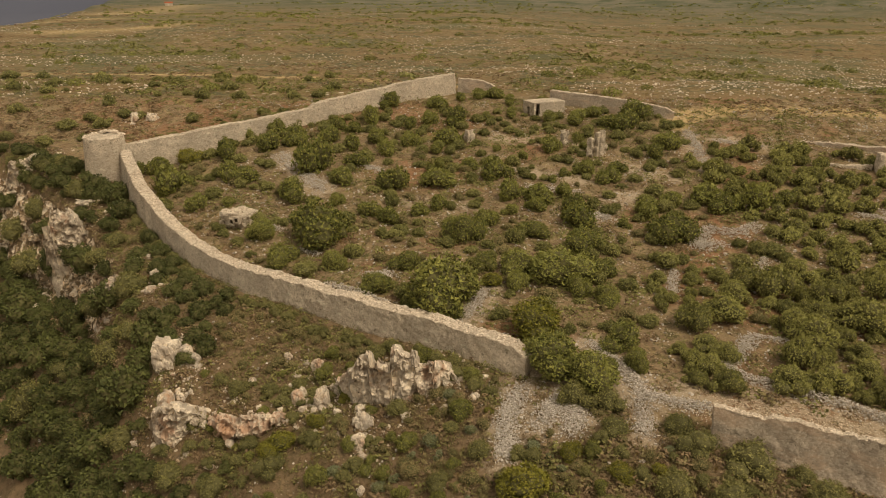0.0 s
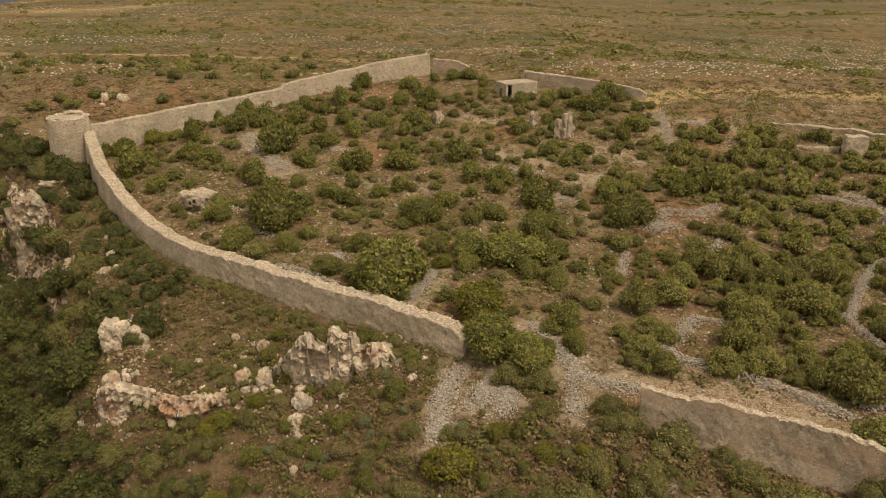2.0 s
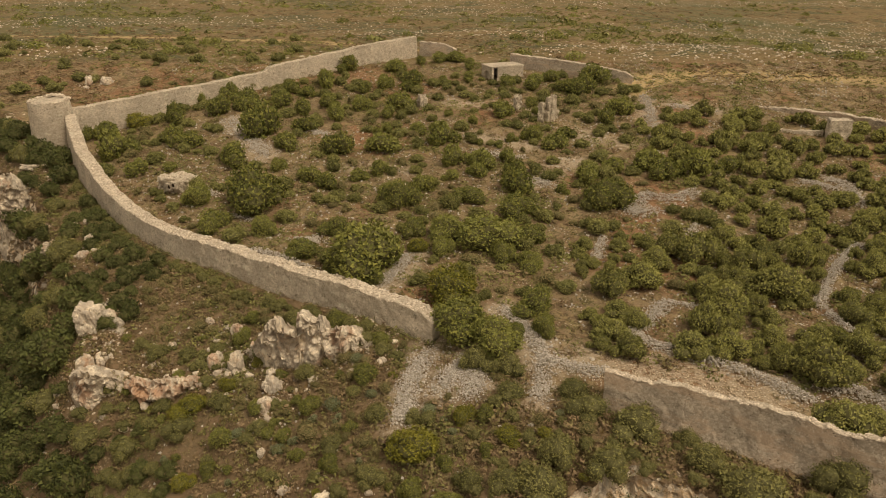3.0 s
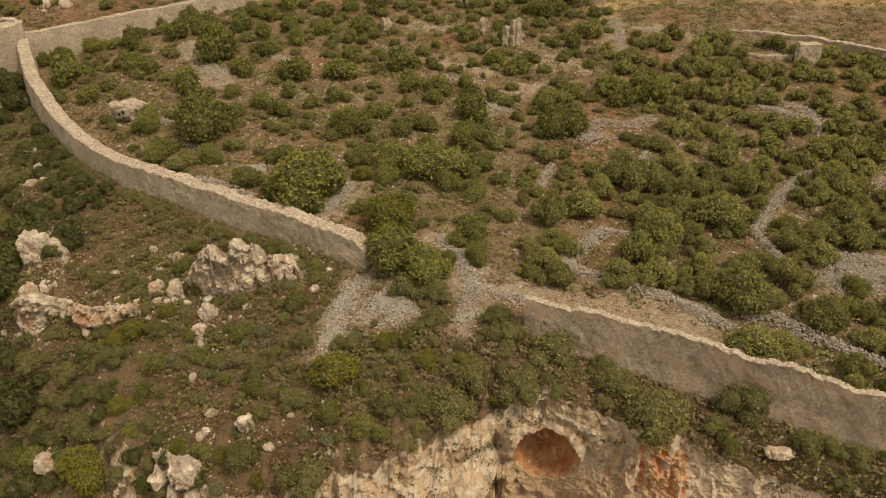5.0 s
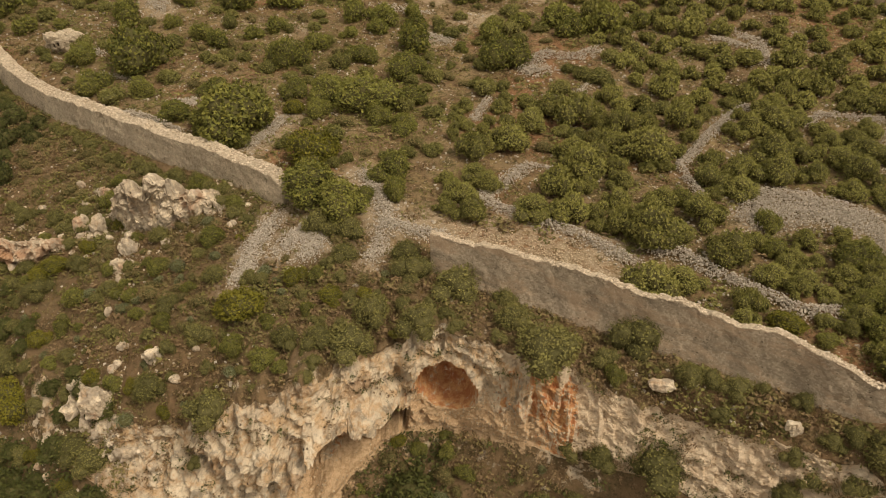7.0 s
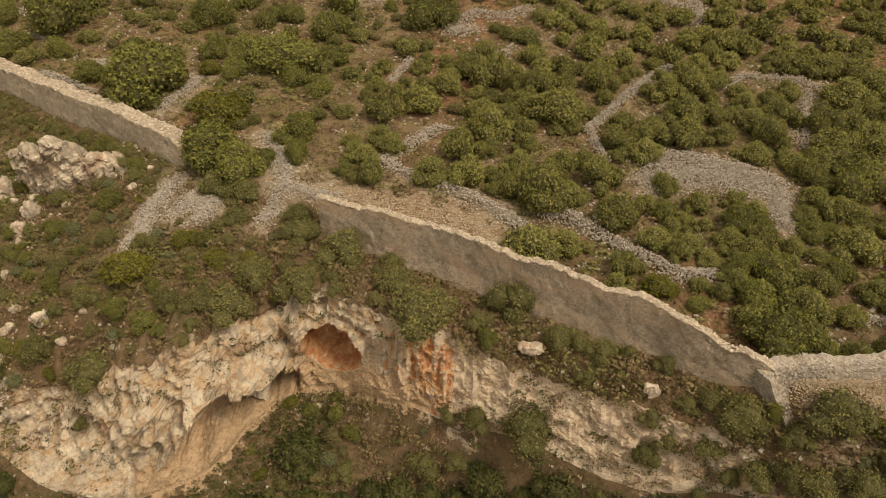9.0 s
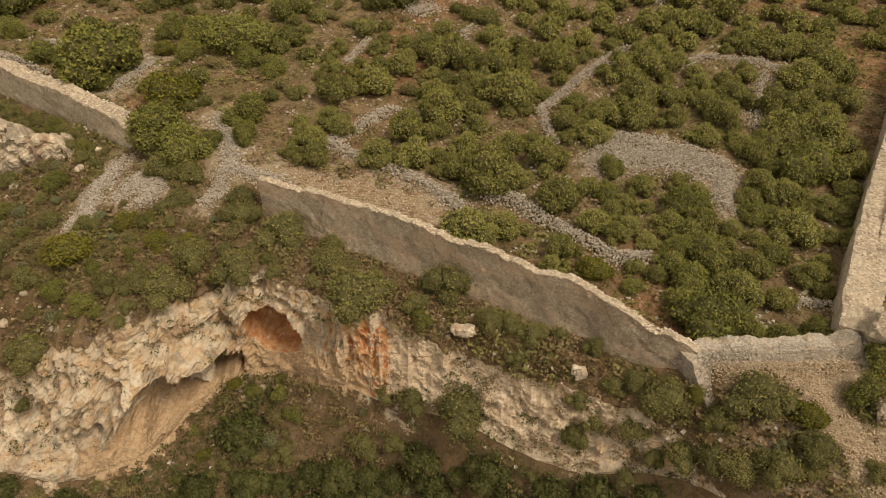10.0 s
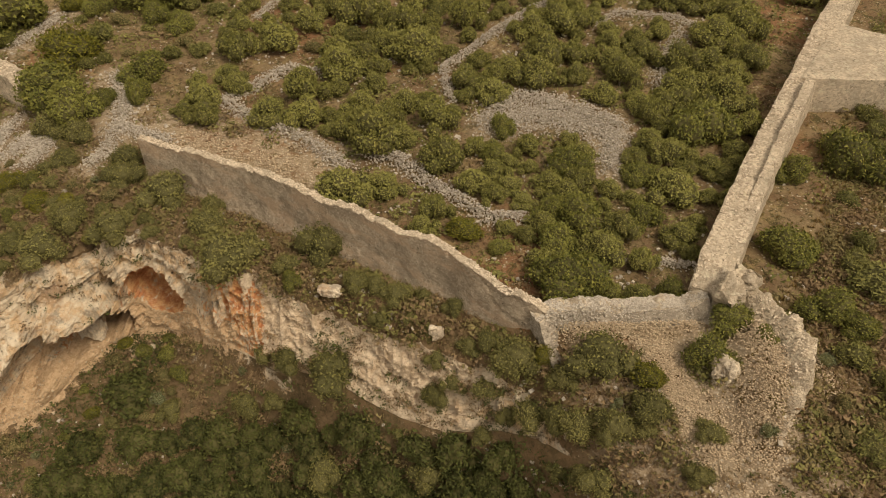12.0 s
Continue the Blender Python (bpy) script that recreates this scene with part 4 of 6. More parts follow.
# ---- rock ----
OUTCROPS = [  # x, y, z, half sizes
    (1.6, 57.6, -1.8, 1.2, 1.0, 1.3), (-28.8, 66.2, -3.6, 1.4, 1.2, 1.8), (-26.8, 66.4, -3.4, 0.7, 0.7, 1.1), (-27.2, 60.6, -6.3, 0.9, 0.9, 1.6), (-11.4, 58.4, -4.3, 0.85, 0.75, 1.7), (-7.2, 54.9, -4.3, 0.95, 0.8, 1.3),
    (-14.0, 59.8, -4.6, 0.8, 0.8, 1.0), (-5.0, 39.2, -7.9, 1.2, 1.0, 1.2), (37.0, 35.4, -2.1, 1.0, 0.6, 0.45), (44.4, 31.5, -1.9, 0.55, 0.45, 0.5), (60.9, 26.4, 0.5, 0.85, 0.8, 1.05), (-53.2, 104.8, 1.5, 2.6, 1.0, 0.5), (15.6, 40.3, -10.7, 1.05, 0.9, 1.9),
]
CRAGS = [  # west and east end, front, foot, top, red
    (-10.6, 2.0, 56.2, -4.6, 3.3, False), (-29.0, -21.6, 58.2, -10.2, -3.9, False), (-23.6, -12.4, 56.8, -9.0, -3.9, True), (-60.0, -51.2, 99.3, -11.5, 1.9, False),
    (-77.0, -65.5, 120.0, -4.5, 5.6, False), (-8.6, -6.6, 40.0, -11.0, -8.4, False), (-44.0, -40.5, 83.5, -7.5, -1.6, False),
]


def crag_mesh(seed, width, height, material, back=3.4):
    """A broken rock face leaning a little over its foot: fluted below, crumbled and pitted along its crest, its ends running into the hill."""
    nu, nv = int(width / 0.13), int(height / 0.13)
    u = np.linspace(-1, 1, nu)
    o = seed * 13.1
    w = u * width / 2
    bulge = 1 - np.abs(u) ** 2.6
    step, _ = blocks(w * 0.55 + o, 0.5, 0.5)
    small, _ = blocks(w * 1.6 + o, 2.5, 0.5)
    top = (height * (0.86 + 0.14 * step + 0.05 * small) + 0.25 * fbm(w * 0.5 + o, 1.0, 0, 4, 0.6)) * (1 - 0.75 * np.abs(u) ** 3)
    rows = []
    for i in range(nv + 1):
        f = i / nv
        rows.append(np.stack([w, 2.6 * (1 - bulge) - 0.8 * f * bulge, top * f - 1.6 * (1 - f)], -1))
    for i in range(1, 15):
        f = i / 14
        rows.append(np.stack([w, 2.6 * (1 - bulge) - 0.8 * bulge + back * f, top + 0.12 * f - 3.0 * f ** 2.4], -1))
    P = np.array(rows)
    x, y, z = P[..., 0] + o, P[..., 1], P[..., 2]
    fine = fbm(x * 1.9, z * 1.5, y * 1.9, 4, 0.66)
    flute = np.abs(vnoise(x * 1.5, y * 0.4, z * 0.22)) + 0.5 * np.abs(vnoise(x * 3.4, y * 0.8, z * 0.4))
    big, db = blocks(x * 0.55 + 0.25 * fine, z * 0.42, y * 0.55)
    mid, dm = blocks(x * 1.3 + 0.15 * fine, z * 1.5, y * 1.3)
    small, ds = blocks(x * 2.9, z * 2.5, y * 2.9)
    hole = ease(0.40, 0.58, vnoise(x * 0.9, z * 0.8, o)) * 0.7
    crest = ease(0.45, 1.0, np.clip(np.arange(len(P)) / nv, 0, 1))[:, None]
    push = (0.28 + 0.2 * crest) * big + (0.10 + 0.28 * crest) * mid + 0.14 * crest * small + 0.16 * fine - hole * (0.15 + 0.85 * crest) - 0.22 * flute * (1 - 0.6 * crest) - 0.5 * np.maximum(0, db - 0.6) - 0.4 * np.maximum(0, dm - 0.55)
    face = (np.arange(len(P)) <= nv)[:, None]
    P[..., 1] -= push * np.where(face, 1, 0.4)
    P[..., 2] += (0.30 * push + 0.16 * mid + 0.10 * small) * (np.arange(len(P)) > nv - 2)[:, None]
    P[..., 0] += 0.10 * fine
    return mesh_from("rock_face", P.reshape(-1, 3), grid_faces(*P.shape[:2]), material)


def build_outcrops():
    for i, (x, y, z, a, b, c) in enumerate(OUTCROPS):
        ob = new("limestone_outcrop", rock_mesh("limestone_outcrop", i + 1, (a * 0.92, b * 0.95, c * 0.92), 0.27, 5))
        ob.matrix_world = pose(x, y, z, 0, 0, (i * 37) % 24 - 12)
        tagged(ob, "large pale pitted limestone outcrop on the slope" if a > 1.6 else "weathered pale limestone boulder in the scrub", "rock", "outcrops")
    for i, (x0, x1, y, z0, z1, red) in enumerate(CRAGS):
        ob = new("rock_face", crag_mesh(i + 3, x1 - x0, z1 - z0, RED_ROCK if red else ROCK))
        ob.matrix_world = pose((x0 + x1) / 2, y, z0, 0, 0, (i * 37) % 14 - 7)
        tagged(ob, "rust-red broken limestone face above bushes" if red else "grey pitted limestone face standing out of the slope", "rock", "rock faces")
    ob = new("fallen_masonry", box_mesh("fallen_masonry", (1.35, 0.7, 0.5), MASONRY, np.random.default_rng(77), 11, 0.24))
    ob.matrix_world = pose(62.6, 31.3, 2.45, 8, -14, 42)
    tagged(ob, "fallen lump of pale mortared masonry on the tower ruin", "ruin")


BOULDERS_WEST = [(-25.9, 65.9, 0.9), (-19.2, 62.9, 0.6), (-28.3, 68.1, 0.7), (-16.1, 65.8, 0.6), (-6.5, 54.7, 0.6), (-7.3, 52.5, 1.0), (-5.5, 57.0, 0.5), (-36.1, 83.1, 1.0), (-56.3, 96.5, 1.1), (-35.2, 79.3, 0.8), (-12.5, 63.5, 0.9), (0.1, 58.9, 0.9), (-47.2, 100.8, 0.9), (-59.3, 138.3, 1.5), (-56.0, 138.3, 1.2), (-26.1, 61.6, 0.9)]
BOULDERS_EAST = [(-4.0, 43.7, 0.6), (-0.6, 41.6, 1.0), (-10.9, 40.3, 0.8), (-20.6, 46.3, 1.3), (-6.3, 39.2, 0.9), (-7.6, 41.7, 1.0), (-2.7, 36.9, 0.9), (-12.1, 41.7, 0.6), (12.1, 37.0, 0.7), (-6.6, 47.5, 0.5)]


def build_boulders():
    kinds = [rock_mesh("boulder", 40 + i, (0.8, 0.62, 0.7), 0.34, 5) for i in range(5)]
    for i, (x, y, r) in enumerate(BOULDERS_WEST + BOULDERS_EAST):
        ob = new("boulder", kinds[i % 5])
        ob.matrix_world = pose(x, y, float(surf(x, y)) + 0.25 * r, 0, 0, i * 67) @ Matrix.Diagonal((r, r, r * 1.1, 1))
        tagged(ob, "weathered pale limestone boulder in the scrub", "rock", "boulders")


def build_debris():
    """Broken limestone lying round the rock faces and outcrops: single blocks, and the small stones between them."""
    rng = np.random.default_rng(47)
    kinds = [rock_mesh("limestone_block", 60 + i, (0.8, 0.66, 0.62), 0.26, 4) for i in range(6)]
    spots = []
    for x0, x1, y, z0, z1, red in CRAGS:
        spots += [(x, y + 2.2 + rng.uniform(-4.5, 1.5), rng.uniform(0.25, 0.7)) for x in rng.uniform(x0 - 2.5, x1 + 2.5, int(7 + 1.2 * (x1 - x0)))]
    for x, y, *_ in OUTCROPS[:8] + [(bx, by) for bx, by, r in BOULDERS_WEST + BOULDERS_EAST if r > 0.75]:
        spots += [(x + rng.normal(0, 1.4), y + rng.normal(0, 1.4), rng.uniform(0.2, 0.55)) for _ in range(4)]
    for i, (x, y, r) in enumerate(spots):
        ob = new("limestone_block", kinds[i % 6])
        ob.matrix_world = pose(x, y, float(surf(x, y)) + 0.15 * r, rng.uniform(-15, 15), rng.uniform(-15, 15), rng.uniform(0, 360)) @ Matrix.Diagonal((r, r, r * rng.uniform(0.7, 1.3), 1))
        tagged(ob, "broken pale limestone block lying among the scrub", "rock", "limestone blocks")
    base = np.array([(x, y) for x, y, r in spots])
    p = base[rng.integers(len(base), size=2600)] + rng.normal(0, 0.9, (2600, 2))
    tagged(new("rock_debris", crest_stones("rock_debris", np.column_stack([p, surf(p[:, 0], p[:, 1]) + 0.02]), 0.17, CREST, rng, 0.7)), "small pale limestone debris below the rocks", "stones", kind="stuff")


build_outcrops()
build_boulders()
build_debris()


# ---- loose stone: collapsed field walls and heaps ----
HEAPS = [  # polyline, width, height, stones
    ([(48.4, 52.5), (51.4, 57.2), (55.5, 55.2), (59.6, 52.3)], 2.3, 0.8, 1500), ([(50, 53.5), (54, 54), (58.5, 51.5)], 2.6, 0.6, 1100), ([(59.3, 51.8), (58.2, 48.6), (57.8, 46.0)], 1.2, 0.7, 420),
    ([(45.5, 56.2), (44.6, 61.5), (47.2, 65.4), (51.4, 71.1), (54.8, 74.9)], 0.75, 0.8, 850), ([(54.8, 74.9), (57.5, 75.0)], 0.9, 0.6, 120),
    ([(38.7, 47.9), (40.9, 48.1), (43.7, 44.8), (46.7, 42.0), (48.3, 40.5), (51.6, 40.7)], 1.0, 0.8, 900),
    ([(25.3, 57.0), (26.2, 55.6), (31.5, 51.8), (35.4, 48.6), (37.2, 46.6)], 1.1, 0.7, 850), ([(25.6, 57.0), (27.0, 58.8), (30.2, 62.5)], 1.1, 0.4, 420),
    ([(60.7, 70.5), (62.9, 73.4), (68.6, 72.3), (70.8, 69.4)], 0.9, 0.7, 480), ([(68.8, 69.6), (66.2, 63.9), (64.1, 58.9)], 1.2, 0.5, 420),
    ([(59.3, 36.3), (62.0, 36.0)], 0.6, 0.4, 110), ([(14.3, 60.8), (16.5, 56.2), (17.0, 53.2), (16.0, 48.2)], 1.2, 0.4, 800), ([(17, 53), (20, 51.4), (22, 50.6)], 1.1, 0.4, 300),
    ([(5.1, 47.3), (5.2, 51.5), (6.9, 55.2)], 1.3, 0.3, 850), ([(8.0, 50.6), (10.2, 53.4), (11.2, 50.6), (10.2, 49.0)], 1.3, 0.3, 850), ([(1.9, 66.2), (3.5, 69.4), (4.6, 72.7)], 1.0, 0.4, 330),
    ([(31.1, 84.3), (34.7, 88.9), (38, 87.6), (41.4, 89.8)], 1.3, 0.9, 560), ([(31.6, 84.0), (34.6, 84.8)], 1.6, 0.6, 240), ([(61.0, 95.3), (62.9, 92.5), (61.7, 85.8)], 1.6, 0.4, 420), ([(57.0, 93.5), (61, 91)], 1.3, 0.5, 200),
    ([(-8.7, 76.2), (-6.1, 76.2)], 1.3, 0.4, 220), ([(-27.1, 117.4), (-22, 109.5), (-17.8, 102.8)], 2.0, 0.4, 800), ([(-12.6, 112.4), (-9.6, 110)], 1.3, 0.3, 180), ([(-21.2, 84.2), (-15.0, 82.1)], 0.7, 0.4, 200),
    ([(19.6, 94.6), (22.6, 93.2)], 1.5, 0.4, 220), ([(12.4, 104.9), (16, 103), (19.8, 101.4)], 1.5, 0.3, 240), ([(25.1, 72.0), (27.0, 77.7)], 0.9, 0.5, 190), ([(36.2, 74.9), (38.7, 80.6)], 0.9, 0.5, 190),
    ([(44.4, 129.6), (43.6, 122), (41.6, 111.2)], 1.2, 0.8, 520), ([(47.5, 124.5), (54.5, 122.0)], 1.6, 0.3, 240), ([(-16.4, 74.8), (-12, 73.2), (-6, 69.8)], 0.9, 0.9, 420), ([(-24, 90.5), (-21.6, 89)], 1.2, 0.4, 120),
    ([(57.0, 29.4), (58.2, 26.8), (59.3, 24.2), (60.0, 22.0)], 1.15, 0.12, 1100), ([(63.2, 29.6), (63.4, 26.4), (62.2, 23.2)], 1.5, 0.9, 800), ([(61.4, 24.0), (62.4, 19.5), (64.6, 16.0)], 1.8, 0.12, 800), ([(66.6, 29), (67.2, 25.6)], 0.9, 0.3, 150),
    ([(51.2, 30.4), (55.7, 30.9), (60.4, 31.2)], 0.9, 1.3, 900), ([(52, 29.6), (56, 29.4), (60, 29.8)], 0.8, 0.6, 500), ([(21.0, 50.6), (26.4, 49.0), (33.4, 46.2)], 2.6, 0.06, 650), ([(36.2, 63.2), (40, 63.6)], 0.9, 0.3, 130), ([(30.4, 62.6), (34, 61.4)], 0.8, 0.3, 110),
]


def heap_spots(line, width, height, count, rng):
    P, d = resample([(*p, 0) for p in line], 0.3)
    i = rng.uniform(0, len(P) - 1.001, count)
    k = i.astype(int)
    q = P[k] + (P[k + 1] - P[k]) * (i - k)[:, None]
    off = rng.normal(0, width * 0.45, (count, 2))
    x, y = q[:, 0] + off[:, 0], q[:, 1] + off[:, 1]
    lift = height * np.exp(-(off ** 2).sum(1) / (0.5 * width * width)) * rng.uniform(0.25, 1.0, count)
    return np.column_stack([x, y, surf(x, y) + 0.05 + lift])


def build_heaps():
    rng = np.random.default_rng(31)
    for line, width, height, count in HEAPS:
        east = line[0][0] > 51 and line[0][1] < 32
        tan = east and height < 1.0 or height < 0.1
        me = crest_stones("stone_heap", heap_spots(line, width * (1.25 if tan else 1), height, int(count * (4.2 if east else 2.3 if line[0][1] < 80 else 1.5)), rng), 0.07 if east else 0.095 if line[0][1] < 80 else 0.125, TANSTONE if tan else RUBBLE, rng, 0.5 if east else 0.75)
        tagged(new("stone_heap", me), "pale grey loose stones of a collapsed field wall", "rubble", kind="stuff")


build_heaps()
tagged(new("fallen_stones", crest_stones("fallen_stones", fallen_stones[0], 0.115, TANSTONE, np.random.default_rng(44), 0.7)), "small tan stones fallen from the cliff face", "stones", kind="stuff")


def build_farmhouse():
    """A small house with a red roof at the far end of the track."""
    x, y = -302.0, 835.0
    root = new("farmhouse")
    root.matrix_world = pose(x, y, float(surf(x, y)) - 0.3, 0, 0, 20) @ Matrix.Diagonal((0.7, 0.7, 0.7, 1))
    tagged(root, "small far farmhouse with pale walls and a red tiled roof", "house")
    part("wall", box_mesh("wall", (6, 4, 1.9), MASONRY, np.random.default_rng(2), 1, 0.02), root).location = (0, 0, 1.7)
    V = [(-6.4, -4.4, 3.5), (6.4, -4.4, 3.5), (6.4, 4.4, 3.5), (-6.4, 4.4, 3.5), (-6.4, 0, 5.6), (6.4, 0, 5.6)]
    me = bpy.data.meshes.new("roof")
    me.from_pydata(V, [], [(0, 1, 5, 4), (2, 3, 4, 5), (0, 4, 3), (1, 2, 5), (3, 2, 1, 0)])
    me.materials.append(TILE)
    part("roof", me, root, "red clay tile roof")


build_farmhouse()


# ---- plants ----
def leaf_tris(centres, normals, size, rng, wide=0.6):
    """Small pointed sprigs, one triangle each, round the given points."""
    m = len(centres)
    u = unit(np.cross(normals, rng.normal(size=(m, 3))))
    w = unit(np.cross(normals, u))
    s = (size * rng.uniform(0.6, 1.4, m))[:, None]
    V = np.stack([centres - u * s * 0.7 - w * s * wide, centres - u * s * 0.7 + w * s * wide, centres + u * s * 1.1 + normals * s * 0.25], 1)
    return V.reshape(-1, 3), np.arange(3 * m).reshape(-1, 3)


def ico(level):
    bm = bmesh.new()
    bmesh.ops.create_icosphere(bm, subdivisions=level, radius=1.0)
    V, F = np.array([v.co for v in bm.verts]), np.array([[v.index for v in f.verts] for f in bm.faces])
    bm.free()
    return V, F


def crown_mesh(name, seed, material, heads=4, lobes=26, leaves=2900, leaf=0.037, head=(0.36, 0.56), tall=0.95, airy=0.18, core=3):
    """A crown of rounded heads, each broken into leafy lobes; one metre in radius, standing on z = 0."""
    rng = np.random.default_rng(seed)
    turn = rng.uniform(0, 6.28) + np.arange(heads) * 2.4
    R = rng.uniform(*head, heads)
    R[0] = max(R[0], 0.58) if heads < 7 else R[0] * 1.15
    far = np.clip(rng.uniform(0.55, 0.98, heads) - R * 0.8, 0.15, 0.75) * np.sqrt(np.linspace(0.0, 1.3, heads))
    c = np.stack([np.cos(turn) * far, np.sin(turn) * far, R * rng.uniform(0.45, 0.8, heads) + (0.16 if heads < 7 else 0.42) * (1 - far)], -1)
    flat = np.array([1, 1, tall])
    U = unit(rng.normal(size=(heads, lobes, 3)) + np.array([0, 0, 0.5]))
    width = np.sqrt(4 * 0.7 / lobes) * 1.15

    def skin(k, n):
        """Distance of the surface from its head's middle along n, and the lobe's axis there."""
        dot = np.einsum("ij,ilj->il", n, U[k])
        b = dot.argmax(1)
        ang = np.arccos(np.clip(dot[np.arange(len(n)), b], -1, 1))
        dome = np.sqrt(np.clip(1 - (ang / width) ** 2, 0, 1))
        return R[k] * (0.78 + 0.22 * dome + 0.10 * fbm(n[:, 0] * 1.7 + k * 7.1, n[:, 1] * 1.7 + seed, n[:, 2] * 1.7, 2)), U[k, b]

    pick = rng.choice(heads, leaves * 3, p=R ** 2 / (R ** 2).sum())
    n = unit(rng.normal(size=(leaves * 3, 3)) + np.array([0, 0, 0.3]))
    rad, axis = skin(pick, n)
    p = c[pick] + n * (rad * (1 + airy * rng.uniform(-1.0, 0.7, leaves * 3)))[:, None] * flat
    gap = np.linalg.norm((p[:, None] - c[None]) / flat, axis=2) / R[None]
    gap[np.arange(len(p)), pick] = 9
    keep = np.where((gap.min(1) > 0.8) & (p[:, 2] > 0.02))[0][:leaves]
    p, n, axis = p[keep], n[keep], axis[keep]
    m = len(p)
    tip = unit(0.3 * n + 0.9 * (n - axis) + np.array([0, 0, 0.25]) + 0.6 * rng.normal(size=(m, 3)))
    w = unit(np.cross(tip, unit(n + 0.55 * rng.normal(size=(m, 3)))))
    s = (leaf * rng.uniform(0.6, 1.5, m))[:, None]
    LV = np.stack([p - tip * s * 0.5 - w * s * 0.62, p - tip * s * 0.5 + w * s * 0.62, p + tip * s * 1.15], 1).reshape(-1, 3)
    LF = np.arange(3 * m).reshape(-1, 3)
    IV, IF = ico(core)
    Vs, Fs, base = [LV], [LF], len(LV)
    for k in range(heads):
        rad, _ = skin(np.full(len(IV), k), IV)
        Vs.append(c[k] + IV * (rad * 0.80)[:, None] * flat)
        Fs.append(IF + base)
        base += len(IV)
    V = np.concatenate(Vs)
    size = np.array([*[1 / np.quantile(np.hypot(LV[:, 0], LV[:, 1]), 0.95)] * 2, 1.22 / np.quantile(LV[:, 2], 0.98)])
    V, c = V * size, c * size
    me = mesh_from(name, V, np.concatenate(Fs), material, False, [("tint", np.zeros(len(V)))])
    # the solid cores carry the painted inner shade
    me.materials.append(SHADED_CORE)
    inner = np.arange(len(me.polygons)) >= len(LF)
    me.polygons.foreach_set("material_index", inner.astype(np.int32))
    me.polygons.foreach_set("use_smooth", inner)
    return me, c, R


def limb(a, b, ra, rb, rng, sides=6, steps=4):
    """A bent tapering branch from a to b."""
    a, b = np.array(a, float), np.array(b, float)
    bend = rng.normal(size=3) * 0.08 * np.linalg.norm(b - a)
    t = np.linspace(0, 1, steps + 1)[:, None]
    mid = a + (b - a) * t + bend * np.sin(np.pi * t)
    g = np.linspace(0, 2 * np.pi, sides, endpoint=False)
    axis = unit(b - a)
    u = unit(np.cross(axis, (0.3, 0.9, 0.2)))
    v = np.cross(axis, u)
    r = ra + (rb - ra) * t
    rings = mid[:, None] + (np.cos(g)[None, :, None] * u + np.sin(g)[None, :, None] * v) * r[:, None]
    return rings.reshape(-1, 3), grid_faces(steps + 1, sides, True)


def trunk_mesh(seed, c, r):
    """Stems that fork from one foot."""
    rng = np.random.default_rng(seed)
    Vs, Fs, base = [], [], 0
    for k in range(min(4, len(c))):
        V, F = limb((0, 0, -0.25), c[k] * np.array([0.85, 0.85, 0.9]), 0.075, 0.02, rng, 5, 2)
        if k:                                   # all stems share the first ring
            F = np.where(F < 5, F - base, F - 5)
            V = V[5:]
        Vs.append(V)
        Fs.append(F + base)
        base += len(V)
    return mesh_from("trunk", np.concatenate(Vs), np.concatenate(Fs), BARK, True)


def plant_kind(name, count, material, label, category, group, **shape):
    made = []
    for i in range(count):
        seed = sum(ord(ch) for ch in name) * 7 + i
        crown, c, r = crown_mesh("crown", seed, material, **shape)
        root = new(name)
        part("trunk", trunk_mesh(seed, c, r), root)
        part("crown", crown, root)
        tagged(root, label, category, group)
        made.append(root)
    return made


def place(kinds, spots, rng, height=1.0, wide=1.0):
    """Stand the plants on the ground; the first of each kind is moved, the others are copies."""
    for x, y, r in spots:
        r = r * wide
        k = int(rng.integers(len(kinds)))
        h = r * height * rng.uniform(0.85, 1.2)
        m = pose(x, y, float(surf(x, y)) - 0.12 * r, 0, 0, rng.uniform(0, 360)) @ Matrix.Diagonal((r * rng.uniform(0.92, 1.08), r * rng.uniform(0.92, 1.08), h, 1))
        if not kinds[k].get("stands"):
            kinds[k]["stands"] = 1
            kinds[k].matrix_basis = m
        else:
            ob = copy_thing(kinds[k], m)
            ob.scale = m.to_scale()


MASTIC_SLOPE_A_SPOTS = [(-71.6, 113.7, 3.3), (-65.7, 106.8, 3.1), (-65.5, 110.8, 2.6), (-64.3, 99.2, 3.5), (-62.4, 91.4, 2.9), (-54.4, 87.9, 3.2), (-54.2, 81.5, 3.5), (-47.3, 92.6, 2.2), (-45.5, 86.5, 2.5), (-44.7, 92.9, 1.7), (-44.4, 77.0, 2.4), (-42.9, 68.0, 3.0), (-38.8, 74.4, 2.2), (-38.7, 81.3, 2.3), (-36.1, 73.8, 1.8), (-32.4, 61.3, 1.9), (-29.9, 57.7, 1.9), (-25.6, 55.4, 1.8), (-23.7, 58.8, 1.5), (-20.7, 53.1, 1.7), (-20.3, 61.3, 1.2), (-15.1, 52.1, 1.6), (-11.8, 54.0, 1.3), (-7.4, 50.1, 1.0), (-0.5, 39.5, 1.5), (-0.5, 45.4, 1.2), (2.9, 42.3, 1.4), (3.2, 35.7, 0.7), (5.0, 36.9, 2.2), (6.0, 47.4, 0.9)]
